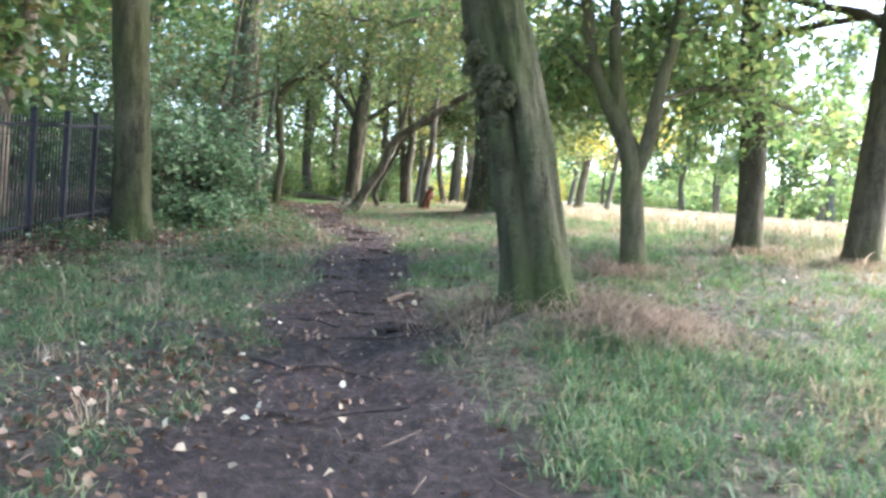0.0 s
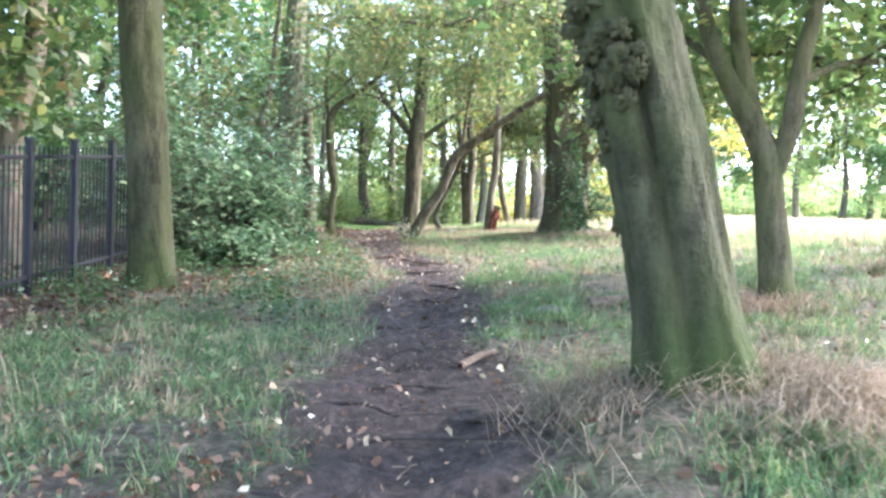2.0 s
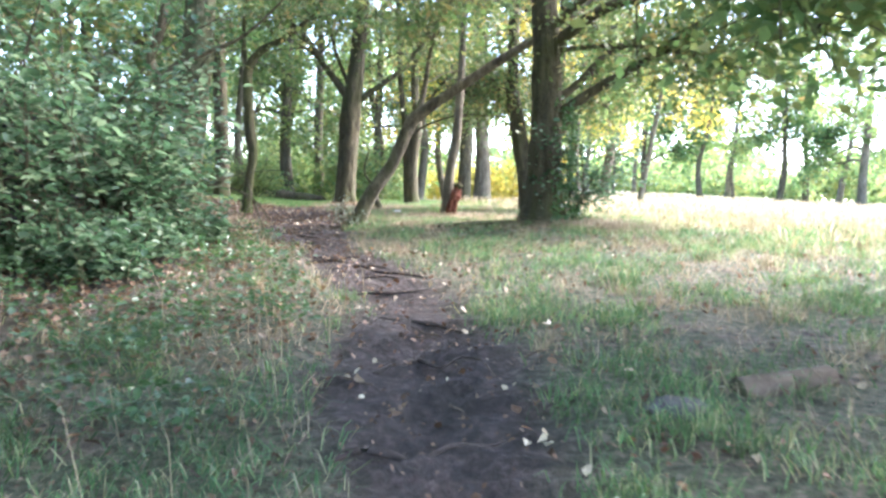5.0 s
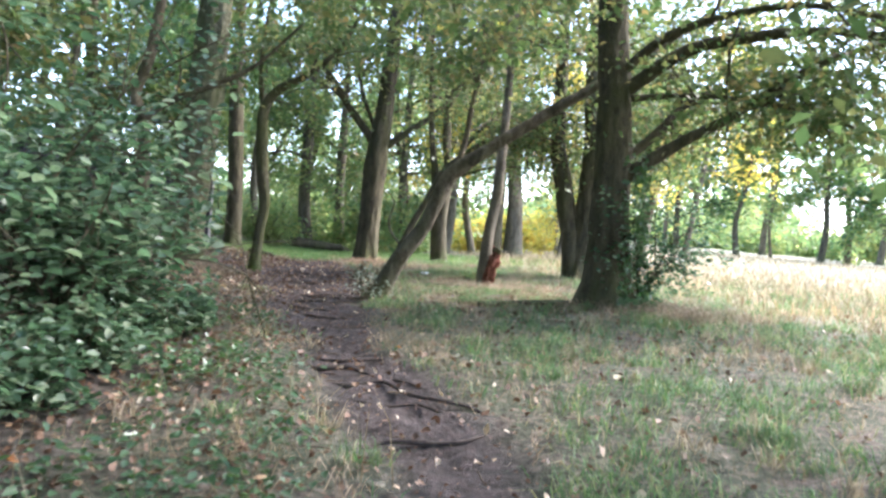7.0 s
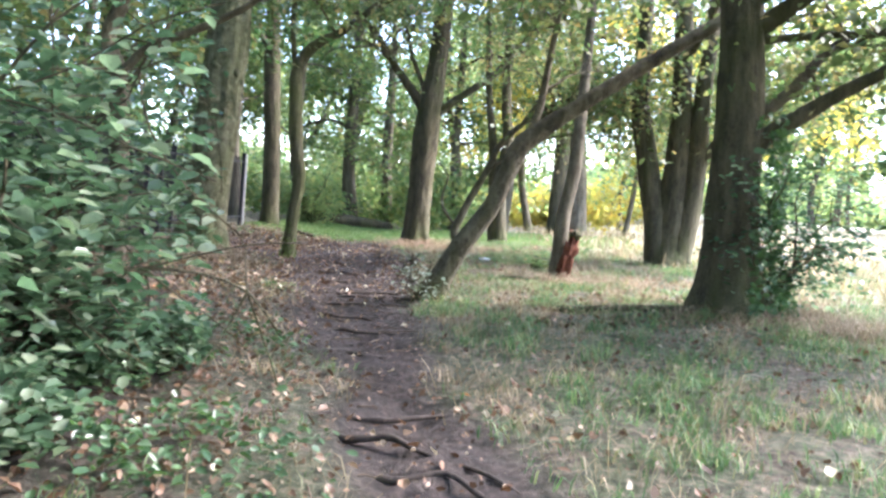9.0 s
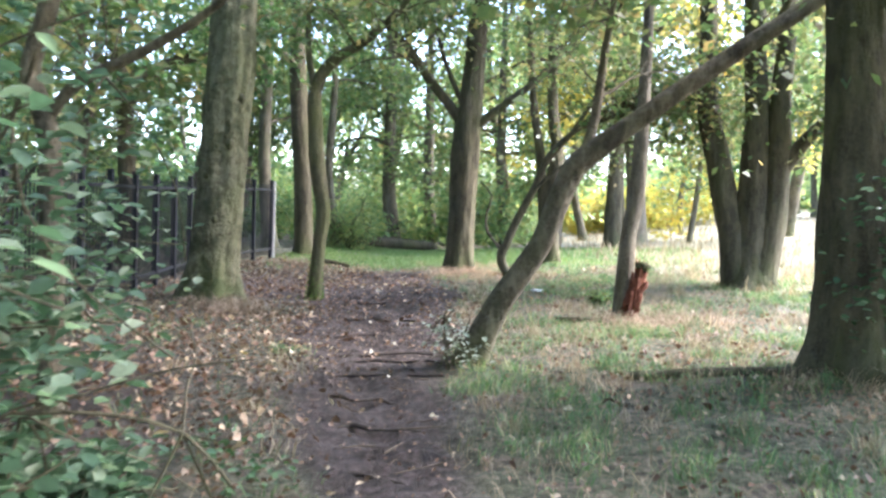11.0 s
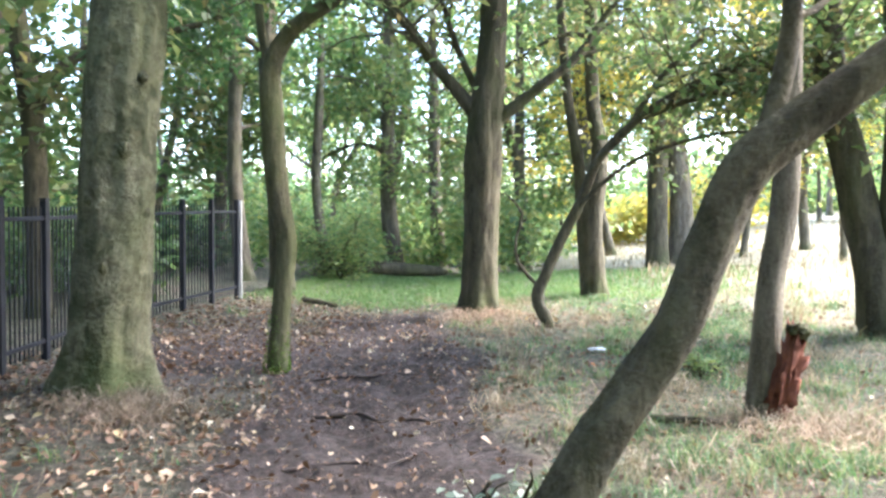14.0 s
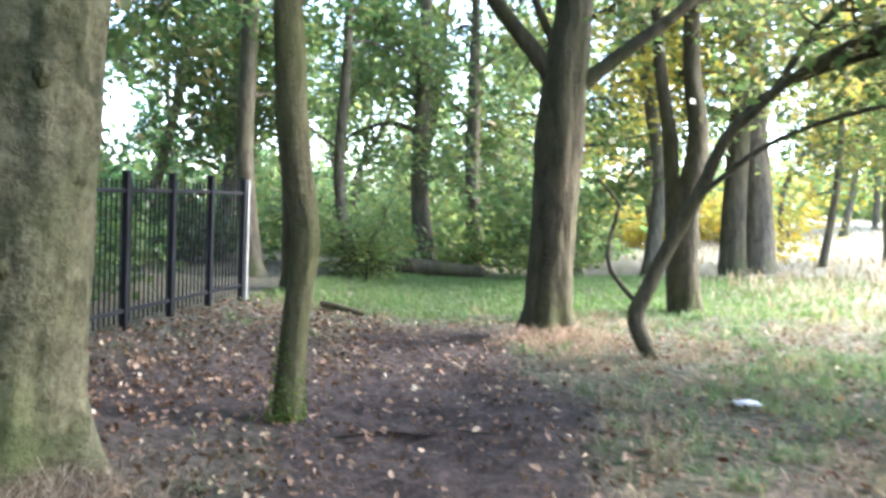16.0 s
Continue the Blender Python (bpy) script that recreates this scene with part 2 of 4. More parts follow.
def spline(points, step):
    """A smooth line of (x, y, z, r) through a few points, in steps of about that length."""
    p = np.array(points, float)
    ext = np.vstack([2 * p[0] - p[1], p, 2 * p[-1] - p[-2]])
    out = []
    for i in range(1, len(ext) - 2):
        a, b, c, d = ext[i - 1:i + 3]
        k = max(2, int(np.linalg.norm(c[:3] - b[:3]) / step))
        t = (np.arange(k) / k)[:, None]
        out.append(0.5 * (2 * b + (c - a) * t + (2 * a - 5 * b + 4 * c - d) * t ** 2 + (3 * b - a - 3 * c + d) * t ** 3))
    out.append(p[-1:])
    q = np.vstack(out)
    q[:, 3] = np.maximum(q[:, 3], 0.004)
    return q


def tube(line, sides, lump=0.0, flare=None, seed=0.0, flutes=()):
    """Vertices and quads of a tapered tube along (x, y, z, r); flare: (height, factor, lobes) widens the foot into root buttresses."""
    c, r = line[:, :3], line[:, 3]
    tan = np.gradient(c, axis=0)
    tan /= np.linalg.norm(tan, axis=1)[:, None] + 1e-9
    ref = np.array([1.0, 0, 0]) if abs(tan[0, 0]) < 0.8 else np.array([0, 1.0, 0])
    u = ref - tan * (tan @ ref)[:, None]
    u /= np.linalg.norm(u, axis=1)[:, None] + 1e-9
    v = np.cross(tan, u)
    ang = np.linspace(0, 2 * np.pi, sides, endpoint=False)
    rad = np.repeat(r[:, None], sides, 1)
    if lump:
        s = np.concatenate([[0], np.cumsum(np.linalg.norm(np.diff(c, axis=0), axis=1))])[:, None]
        a = ang[None]
        rad = rad * (1 + lump * (0.5 * np.sin(2 * a + 0.9 * s + seed) + 0.35 * np.sin(3 * a - 1.7 * s + 2 * seed) + 0.3 * np.sin(5 * a + 2.3 * s + seed)
                                 + 0.25 * np.sin(7 * a + 5.1 * s) * np.sin(3.1 * s + seed)) + lump * 0.2 * np.sin(11 * a - 0.6 * s + seed) + lump * 0.12 * rng.standard_normal(rad.shape))
    if flare:
        h, f, lobes = flare
        s = np.concatenate([[0], np.cumsum(np.linalg.norm(np.diff(c, axis=0), axis=1))])[:, None]
        w = np.clip(1 - s / h, 0, 1) ** 2
        rad = rad * (1 + w * f * (0.6 + 0.5 * np.sin(lobes * ang[None] + seed)))
    if sides >= 24:
        s = np.concatenate([[0], np.cumsum(np.linalg.norm(np.diff(c, axis=0), axis=1))])
        grain = np.array([[noise.noise((math.cos(q) * 5 + seed, math.sin(q) * 5, t * 1.1)) + 0.7 * noise.noise((math.cos(q) * 11, math.sin(q) * 11 + seed, t * 3.0)) for q in ang] for t in s])
        rad = rad * (1 + 0.075 * grain)
    for at, drift, width, depth in flutes:
        s = np.concatenate([[0], np.cumsum(np.linalg.norm(np.diff(c, axis=0), axis=1))])[:, None]
        off = (ang[None] - at - drift * s + np.pi) % (2 * np.pi) - np.pi
        rad = rad * (1 - depth * np.exp(-(off / width) ** 2))
    ring = c[:, None] + rad[..., None] * (np.cos(ang)[None, :, None] * u[:, None] + np.sin(ang)[None, :, None] * v[:, None])
    verts = np.vstack([ring.reshape(-1, 3), c[-1:] + tan[-1:] * r[-1]])
    n = len(c)
    i, j = np.meshgrid(np.arange(n - 1), np.arange(sides), indexing="ij")
    j2 = (j + 1) % sides
    quads = np.stack([i * sides + j, i * sides + j2, (i + 1) * sides + j2, (i + 1) * sides + j], -1).reshape(-1, 4)
    k = np.arange(sides)
    cap = np.stack([(n - 1) * sides + k, (n - 1) * sides + (k + 1) % sides, np.full(sides, n * sides), np.full(sides, n * sides)], -1)
    return verts, quads, cap[:, :3]


def tubes_mesh(name, lines, sides, mat, lump=0.0, flare=None, seed=0.0, flutes=()):
    vs, fs, base = [], [], 0
    for line in lines:
        v, q, cap = tube(line, sides, lump, flare, seed, flutes)
        vs.append(v)
        fs.append(np.vstack([np.column_stack([q[:, :3]]), q[:, [0, 2, 3]], cap]) + base)
        base += len(v)
    return mesh_np(name, np.vstack(vs), np.vstack(fs), mat, True)


def leaves_mesh(name, centres, size, mat, broad=0.55, up=0.35, hexa=False, droop=0.0, ragged=0.0):
    """Many separate folded leaves; up: how far they lie flat."""
    n = len(centres)
    nrm = rng.standard_normal((n, 3))
    nrm[:, 2] = np.abs(nrm[:, 2]) + up * 3
    nrm /= np.linalg.norm(nrm, axis=1)[:, None]
    u = rng.standard_normal((n, 3))
    u[:, 2] -= droop
    u -= nrm * (u * nrm).sum(1)[:, None]
    u /= np.linalg.norm(u, axis=1)[:, None] + 1e-9
    v = np.cross(nrm, u)
    s = (size * rng.uniform(0.65, 1.3, n))[:, None] * 0.5
    w = s * broad
    lift = nrm * s * rng.uniform(0.05, 0.45, n)[:, None]
    if hexa:
        pts = [centres - u * s, centres - u * s * 0.35 + v * w + lift, centres + u * s * 0.45 + v * w * 0.85 + lift, centres + u * s - lift * 0.3,
               centres + u * s * 0.45 - v * w * 0.85 + lift, centres - u * s * 0.35 - v * w + lift]
        shape = np.stack(pts, 1)
        if ragged:
            shape = centres[:, None] + (shape - centres[:, None]) * rng.uniform(1 - ragged, 1 + ragged * 0.6, (n, 6, 1)) + rng.normal(0, 0.12 * ragged, (n, 6, 3)) * s[:, None]
        verts = shape.reshape(-1, 3)
        b = np.arange(n)[:, None] * 6
        faces = np.vstack([b + [[0, 1, 2, 3]], b + [[0, 3, 4, 5]]])
    else:
        verts = np.stack([centres - u * s, centres + v * w + lift, centres + u * s, centres - v * w + lift], 1).reshape(-1, 3)
        faces = np.arange(n)[:, None] * 4 + [[0, 1, 2, 3]]
    return mesh_np(name, verts, faces, mat)


# ---- the lie of the land ----
def path_x(y):
    return np.interp(y, [-40, -6, 0, 3.6, 4.8, 6.1, 7.5, 9, 11.8, 12.4, 13.4, 14, 15.5, 17.3, 21, 22.5, 27, 34], [2.0, 0.4, -0.1, -0.53, -0.71, -0.93, -1.2, -1.4, -1.72, -1.86, -2.32, -2.6, -3.1, -3.8, -4.75, -5.15, -6.2, -6.6])


def smooth01(a, b, v):
    t = np.clip((v - a) / (b - a), 0, 1)
    return t * t * (3 - 2 * t)


def hump(x, y, cx, cy, r, h):
    return h * np.exp(-((x - cx) ** 2 + (y - cy) ** 2) / (r * r))


def land(x, y):
    x, y = np.asarray(x, float), np.asarray(y, float)
    p = np.interp(y, [-60, -8, 0, 6.5, 9, 13.8, 18.5, 22, 26.7, 32, 40], [-2.2, -0.45, -0.06, 0.38, 0.54, 1.02, 1.20, 1.25, 1.42, 1.58, 1.6])
    d = x - path_x(y)
    c = np.interp(y, [0, 10, 16], [0.085, 0.085, 0.065])
    z = p + np.where(d > 0, c * 6.5 * np.tanh(d / 6.5), 0.16 * smooth01(12.5, 17.5, y) * smooth01(0.8, 3, -d))
    z = z + 0.04 * np.maximum(0, np.minimum(y, 90) - 30) * smooth01(-3, 8, x)
    return z + hump(x, y, 0.45, 6.5, 0.75, 0.28) + hump(x, y, -7.0, 21.2, 0.8, 0.07) + hump(x, y, -0.15, 18.3, 1.0, 0.06) + hump(x, y, -4.65, 26.6, 0.8, 0.05)


def half_width(y):
    return np.interp(y, [0, 3.6, 4.8, 6.1, 7.5, 9, 11.8, 13.4, 15.5, 17.3, 20, 24, 27], [0.95, 0.8, 0.7, 0.6, 0.54, 0.47, 0.43, 0.34, 0.36, 0.5, 0.95, 1.1, 0.7])


def worn(x, y):
    """How bare the ground is trodden: 1 on the path."""
    wob = 0.18 * np.sin(1.9 * y + 0.7) + 0.1 * np.sin(4.3 * y + 1.3 * x)
    e = np.abs(x - path_x(y)) - half_width(y) - wob * 0.6
    w = 1 - smooth01(-0.12, 0.32, e)
    w = w * (1 - smooth01(26.5, 28.0, y))
    bare = np.exp(-((x + 7.3) / 1.6) ** 2 - ((y - 23.5) / 3.2) ** 2) * 1.1 + np.exp(-((x + 1.9) / 0.9) ** 2 - ((y - 5.0) / 2.2) ** 2) * 0.55 \
        + np.exp(-((x + 5.4) / 0.8) ** 2 - ((y - 9.5) / 5) ** 2) * 0.8 + np.exp(-((x + 5.9) / 1.2) ** 2 - ((y - 15.5) / 4.0) ** 2) * 0.9 + np.exp(-((x + 4.5) / 0.9) ** 2 - ((y - 12.8) / 2.6) ** 2) * 0.75
    return np.clip(np.maximum(w, bare), 0, 1)


def meadow(x, y):
    """How far the ground is dry open meadow."""
    e = x - np.interp(y, [0, 8, 14, 22, 30, 40], [7.5, 5.5, 3.4, 1.6, -2.0, -3.0])
    return smooth01(-1.5, 2.0, e)


def spread(lo, fine_lo, fine_hi, hi, step):
    a, b = [fine_lo], [fine_hi]
    while a[-1] > lo:
        a.append(a[-1] - max(step, (fine_lo - a[-1]) * 0.22))
    while b[-1] < hi:
        b.append(b[-1] + max(step, (b[-1] - fine_hi) * 0.22))
    return np.concatenate([a[::-1], np.arange(fine_lo + step, fine_hi, step), b])


xs, ys = spread(-900, -9.5, 6.0, 900, 0.085), spread(-700, -1.0, 29.0, 1200, 0.085)
gx, gy = np.meshgrid(xs, ys, indexing="ij")
gz = land(gx, gy)
wear = worn(gx, gy)
trod = np.clip(1 - np.abs(gx - path_x(gy)) / (half_width(gy) + 0.4), 0, 1) * (gy < 29)
lumps = np.array([noise.noise((x * 2.2, y * 2.2, 0)) for x, y in zip(gx.ravel(), gy.ravel())]).reshape(gx.shape)
ridge = np.array([abs(noise.noise((x * 1.6 + 3, y * 4.2, 5))) + 0.5 * abs(noise.noise((x * 4, y * 9.0, 9))) for x, y in zip(gx.ravel(), gy.ravel())]).reshape(gx.shape)
near = (np.abs(gx) < 12) & (gy > -3) & (gy < 34)
gz = gz + near * (0.045 * lumps + trod ** 0.5 * (0.075 - 0.26 * np.minimum(ridge, 0.36)) - 0.05 * trod)
nx, ny = gx.shape
ii, jj = np.meshgrid(np.arange(nx - 1), np.arange(ny - 1), indexing="ij")
quads = np.stack([ii * ny + jj, (ii + 1) * ny + jj, (ii + 1) * ny + jj + 1, ii * ny + jj + 1], -1).reshape(-1, 4)
gme = mesh_np("ground", np.stack([gx, gy, gz], -1).reshape(-1, 3), quads, GROUND, True)
for nm, arr in (("worn", wear), ("meadow", meadow(gx, gy))):
    gme.attributes.new(nm, "FLOAT", "POINT").data.foreach_set("value", arr.ravel().astype(np.float32))
tagged(new("ground", gme), "dark trodden earth path through rough woodland grass and dry meadow", "ground", kind="structure")


# ---- trees ----
THIN = 0.7


def limb_lines(start, way, length, r, twigs, droop, coarse=False):
    """A wandering limb with side twigs; gives its lines and the places where leaves sit."""
    n = 7
    pts, d = [np.array([*start, r])], np.array(way, float) / np.linalg.norm(way)
    for i in range(n):
        d = d + rng.normal(0, 0.16, 3) + np.array([0, 0, -droop * (i / n)])
        d /= np.linalg.norm(d)
        pts.append(np.array([*(pts[-1][:3] + d * length / n), max(0.008, r * (1 - 0.85 * (i + 1) / n))]))
    lines, sites = [spline(pts, length / (7 if coarse else 12))], []
    for k in range(twigs):
        at = pts[2 + int(rng.integers(0, n - 2))]
        e = d * 0.6 + rng.normal(0, 0.75, 3) + np.array([0, 0, 0.1])
        e /= np.linalg.norm(e)
        tl = length * rng.uniform(0.25, 0.5)
        q = [at * 1.0]
        q[0][3] = max(0.008, at[3] * 0.5)
        for i in range(3):
            e = e + rng.normal(0, 0.2, 3) + np.array([0, 0, -droop * 0.6])
            e /= np.linalg.norm(e)
            q.append(np.array([*(q[-1][:3] + e * tl / 3), max(0.005, q[0][3] * (1 - 0.8 * (i + 1) / 3))]))
        lines.append(spline(q, tl / (2 if coarse else 4)))
        sites += [x[:3] for x in q[1:]] + [(q[1][:3] + q[2][:3]) / 2, (q[2][:3] + q[3][:3]) / 2]
    sites += [x[:3] for x in pts[3:]]
    return lines, sites


def tree(label, stems, mat, leaf, top=10.0, limbs=9, low=3.2, reach=3.2, count=9000, size=0.12, flare=(0.5, 0.5, 5), sides=18, extra=(), droop=0.22, lump=0.075,
         lean=(0, 0), step=0.1, name="tree", category="tree", group="woodland trees", heading=None, spreadz=0.22, shade=None, fan=0.34, flutes=(), clear=0.0):
    """stems: lines of (x, y, z, r) from the ground; the first one is carried on up to top metres over its foot. extra: limbs given as lines. clear: the height under which no leaves hang."""
    foot = np.array(stems[0][0])
    foot[2] = float(land(foot[0], foot[1]))
    reseed(foot[0], foot[1])
    root = empty(name, tuple(foot[:3]), label, category, group)
    off = np.array([*foot[:3], 0])
    sites, seed = [], rng.uniform(0, 6)
    for k, st in enumerate(stems):
        st = [list(p) for p in st]
        last, prev = np.array(st[-1]), np.array(st[-2])
        if top:
            goal = foot[2] + top * (1 if k == 0 else rng.uniform(0.8, 1.0))
            rise = max(0.5, goal - last[2])
            d = (last - prev)[:3] / max(0.2, np.linalg.norm((last - prev)[:3]))
            for f in (0.4, 1.0):
                st.append([last[0] + d[0] * rise * f * 0.5 + lean[0] * f, last[1] + d[1] * rise * f * 0.5 + lean[1] * f, last[2] + rise * f, last[3] * (1 - 0.75 * f)])
        if k == 0:
            st[0] = [st[0][0], st[0][1], foot[2] - 0.12, st[0][3]]
        line = spline(np.array(st) - off, step)
        child("trunk" if k == 0 else "stem", tubes_mesh("trunk", [line], sides, mat, lump, flare if k == 0 else None, seed, flutes if k == 0 else ()), root)
        share = limbs if k == 0 else limbs // 2
        high = line[-1, 2]
        for i in range(share):
            h = low + (high - low) * (i + rng.uniform(0.1, 0.9)) / max(1, share) * 0.97
            j = int(np.argmin(np.abs(line[:, 2] - h)))
            a = rng.uniform(0, 2 * np.pi) if heading is None else heading[0] + rng.uniform(-1, 1) * heading[1]
            f = 1 - 0.55 * (h - low) / max(0.5, high - low)
            ln, si = limb_lines(line[j, :3], (math.cos(a), math.sin(a), rng.uniform(0.15, 0.6)), reach * f * rng.uniform(0.75, 1.2), max(0.02, line[j, 3] * 0.42), 5 if step > 0.2 else 6, droop, step > 0.2)
            if step > 0.2:
                child("limb", tubes_mesh("limb", ln, 3, mat), root)
            else:
                limb = child("limb", tubes_mesh("limb", ln[:1], 6, mat), root)
                for q in ln[1:]:
                    child("twig", tubes_mesh("twig", [q], 4, mat), limb)
            sites += si
    for ex in extra:
        line = spline(np.array(ex) - off, 0.18)
        lines = [line]
        for i in range(9 if ex[0][3] > 0.036 else 0):
            at = line[int(len(line) * rng.uniform(0.35, 0.98))]
            ln, si = limb_lines(at[:3], rng.normal(0, 1, 3) * (1, 1, 0.4) + (line[-1, :3] - line[0, :3]) * 0.3, rng.uniform(0.7, 2.0), max(0.01, at[3] * 0.45), 4, droop)
            lines += ln
            sites += si
        child("limb", tubes_mesh("limb", lines, 7, mat, 0.04), root)
    if count and sites:
        count = int(count * THIN)
        sites = np.array(sites)
        sites = sites[sites[:, 2] > clear]
        pick = sites[rng.integers(0, len(sites), count)]
        child("crown", leaves_mesh("crown", pick + rng.normal(0, 1, (count, 3)) * (fan, fan, spreadz), size * 1.2, leaf, 0.55, 0.15, droop=0.4), root)
    # added layer of big leaves, mostly above the view, to shade the ground
    if shade is None:
        shade = 1100 if foot[1] < 9 else 1200 if foot[1] < 20 else 400
    if count and top >= 8 and shade:
        cap_n = int(shade)
        a, d = rng.uniform(0, 2 * np.pi, cap_n), np.sqrt(rng.uniform(0, 1, cap_n)) * reach * 1.05
        h = top * (0.98 - 0.38 * (d / (reach * 1.05)) ** 2) + rng.normal(0, 0.45, cap_n) - rng.uniform(0, 1.5, cap_n)
        tip = np.array(stems[0][-1][:2]) - foot[:2]
        child("shade_canopy", leaves_mesh("shade_canopy", np.stack([tip[0] + d * np.cos(a), tip[1] + d * np.sin(a), h], 1), max(0.3, size), leaf, 0.6, 0.3), root)
    return root


# trees along the path
tree("stout leaning grey-green trunk with burrs beside the muddy path", [[(0.46, 6.45, 0.6, 0.285), (0.37, 6.46, 1.1, 0.268), (0.205, 6.48, 1.83, 0.262), (0.01, 6.52, 2.6, 0.25), (-0.16, 6.54, 3.4, 0.225)]],
     BARK_LEAN, LEAF_OAK, 11, 8, 4.2, 3.4, 12000, 0.11, (0.55, 0.3, 5), 64, lump=0.07, step=0.05, flutes=((-1.78, 0.02, 0.22, 0.28), (-2.6, -0.1, 0.25, 0.1), (-0.75, 0.06, 0.22, 0.07), (2.0, 0.0, 0.3, 0.12)))
tree("slim forked tree with pale grass at its foot", [[(1.78, 9.85, 0.8, 0.16), (1.67, 9.9, 1.87, 0.128), (1.6, 9.92, 2.33, 0.125), (1.2, 10.0, 3.15, 0.086), (1.02, 10.05, 3.8, 0.074)],
     [(1.6, 9.92, 2.2, 0.09), (1.42, 9.97, 3.0, 0.086), (1.33, 10.0, 3.78, 0.068)], [(1.68, 9.89, 2.0, 0.085), (1.81, 9.86, 2.45, 0.086), (1.9, 9.84, 3.13, 0.077), (2.01, 9.81, 3.75, 0.068)]],
     BARK_GREY, LEAF_FIELD, 8.5, 8, 2.6, 3.0, 9000, 0.11, (0.35, 0.5, 4),
     extra=[[(1.85, 9.85, 2.9, 0.04), (2.5, 10.4, 3.2, 0.037), (3.3, 11.0, 3.3, 0.037), (4.3, 11.8, 3.2, 0.02)], [(1.2, 10.0, 3.1, 0.04), (0.95, 10.3, 3.4, 0.037), (0.8, 10.7, 3.6, 0.03), (0.7, 11.1, 3.7, 0.015)]])
tree("straight dark trunk at the edge of the dry meadow", [[(3.75, 11.84, 1.08, 0.2), (3.69, 11.86, 2.6, 0.172), (3.55, 11.92, 4.33, 0.16)]], BARK_OAK, LEAF_FIELD, 10, 10, 2.8, 3.6, 10000, 0.12, (0.4, 0.7, 5),
     extra=[[(3.62, 11.9, 3.3, 0.05), (3.0, 11.9, 3.5, 0.042), (2.4, 11.8, 3.6, 0.037), (1.8, 11.6, 3.55, 0.02)], [(3.6, 11.9, 3.8, 0.05), (3.0, 11.7, 4.1, 0.042), (2.3, 11.5, 4.2, 0.037), (1.7, 11.3, 4.2, 0.02)],
            [(3.65, 11.9, 2.9, 0.045), (4.4, 12.6, 3.2, 0.04), (5.2, 13.4, 3.3, 0.037), (6.2, 14.2, 3.1, 0.02)]])
tree("dark trunk leaning over the meadow edge", [[(4.87, 10.86, 1.01, 0.24), (4.92, 10.85, 2.42, 0.205), (5.0, 10.84, 3.87, 0.185)]], BARK_OAK, LEAF_FIELD, 10, 9, 2.8, 3.6, 9000, 0.12, (0.4, 0.6, 5))
tree("broad oak with ivy at its foot and long spreading limbs", [[(-0.14, 18.29, 1.38, 0.35), (-0.18, 18.3, 2.53, 0.265), (-0.25, 18.3, 4.01, 0.218), (-0.38, 18.32, 5.5, 0.185)]],
     BARK_OAK, LEAF_OAK, 12, 12, 3.9, 4.4, 26000, 0.1, (0.7, 0.55, 5), 48, fan=0.5, spreadz=0.3, flutes=((-1.9, 0.05, 0.2, 0.08), (-1.1, -0.04, 0.22, 0.1)),
     extra=[[(-0.38, 18.3, 5.5, 0.06), (-1.2, 17.5, 5.7, 0.052), (-2.4, 16.7, 5.3, 0.042), (-3.8, 15.9, 5.2, 0.02)], [(-0.38, 18.3, 5.8, 0.06), (-1.4, 18.4, 6.1, 0.05), (-2.6, 18.2, 5.9, 0.04), (-3.8, 17.8, 5.9, 0.02)], [(-0.36, 18.3, 5.6, 0.06), (-0.5, 17.5, 5.8, 0.05), (-0.8, 16.8, 5.6, 0.04), (-1.4, 16.2, 5.6, 0.02)],
            [(-0.2, 18.29, 4.25, 0.10), (0.55, 18.1, 4.82, 0.086), (1.35, 17.9, 5.02, 0.076), (2.13, 17.7, 5.08, 0.057), (2.89, 17.5, 5.0, 0.045), (4.2, 17.2, 4.8, 0.02)],
            [(-0.15, 18.27, 3.1, 0.11), (0.58, 18.18, 3.65, 0.076), (1.16, 18.08, 4.01, 0.061), (1.85, 17.98, 4.54, 0.053), (2.59, 17.86, 4.92, 0.038), (3.8, 17.7, 5.2, 0.02)],
            [(-0.2, 18.3, 3.3, 0.07), (0.3, 18.5, 3.75, 0.06), (0.9, 18.9, 4.4, 0.045), (1.9, 19.3, 4.8, 0.025)],
            [(-0.25, 18.3, 4.5, 0.07), (0.4, 17.8, 5.0, 0.055), (1.6, 17.2, 5.2, 0.04), (3.0, 16.8, 4.9, 0.02)],
            [(-0.15, 18.3, 4.2, 0.05), (0.9, 18.2, 4.3, 0.035), (2.0, 18.0, 4.15, 0.026), (3.2, 17.8, 3.8, 0.014)]])
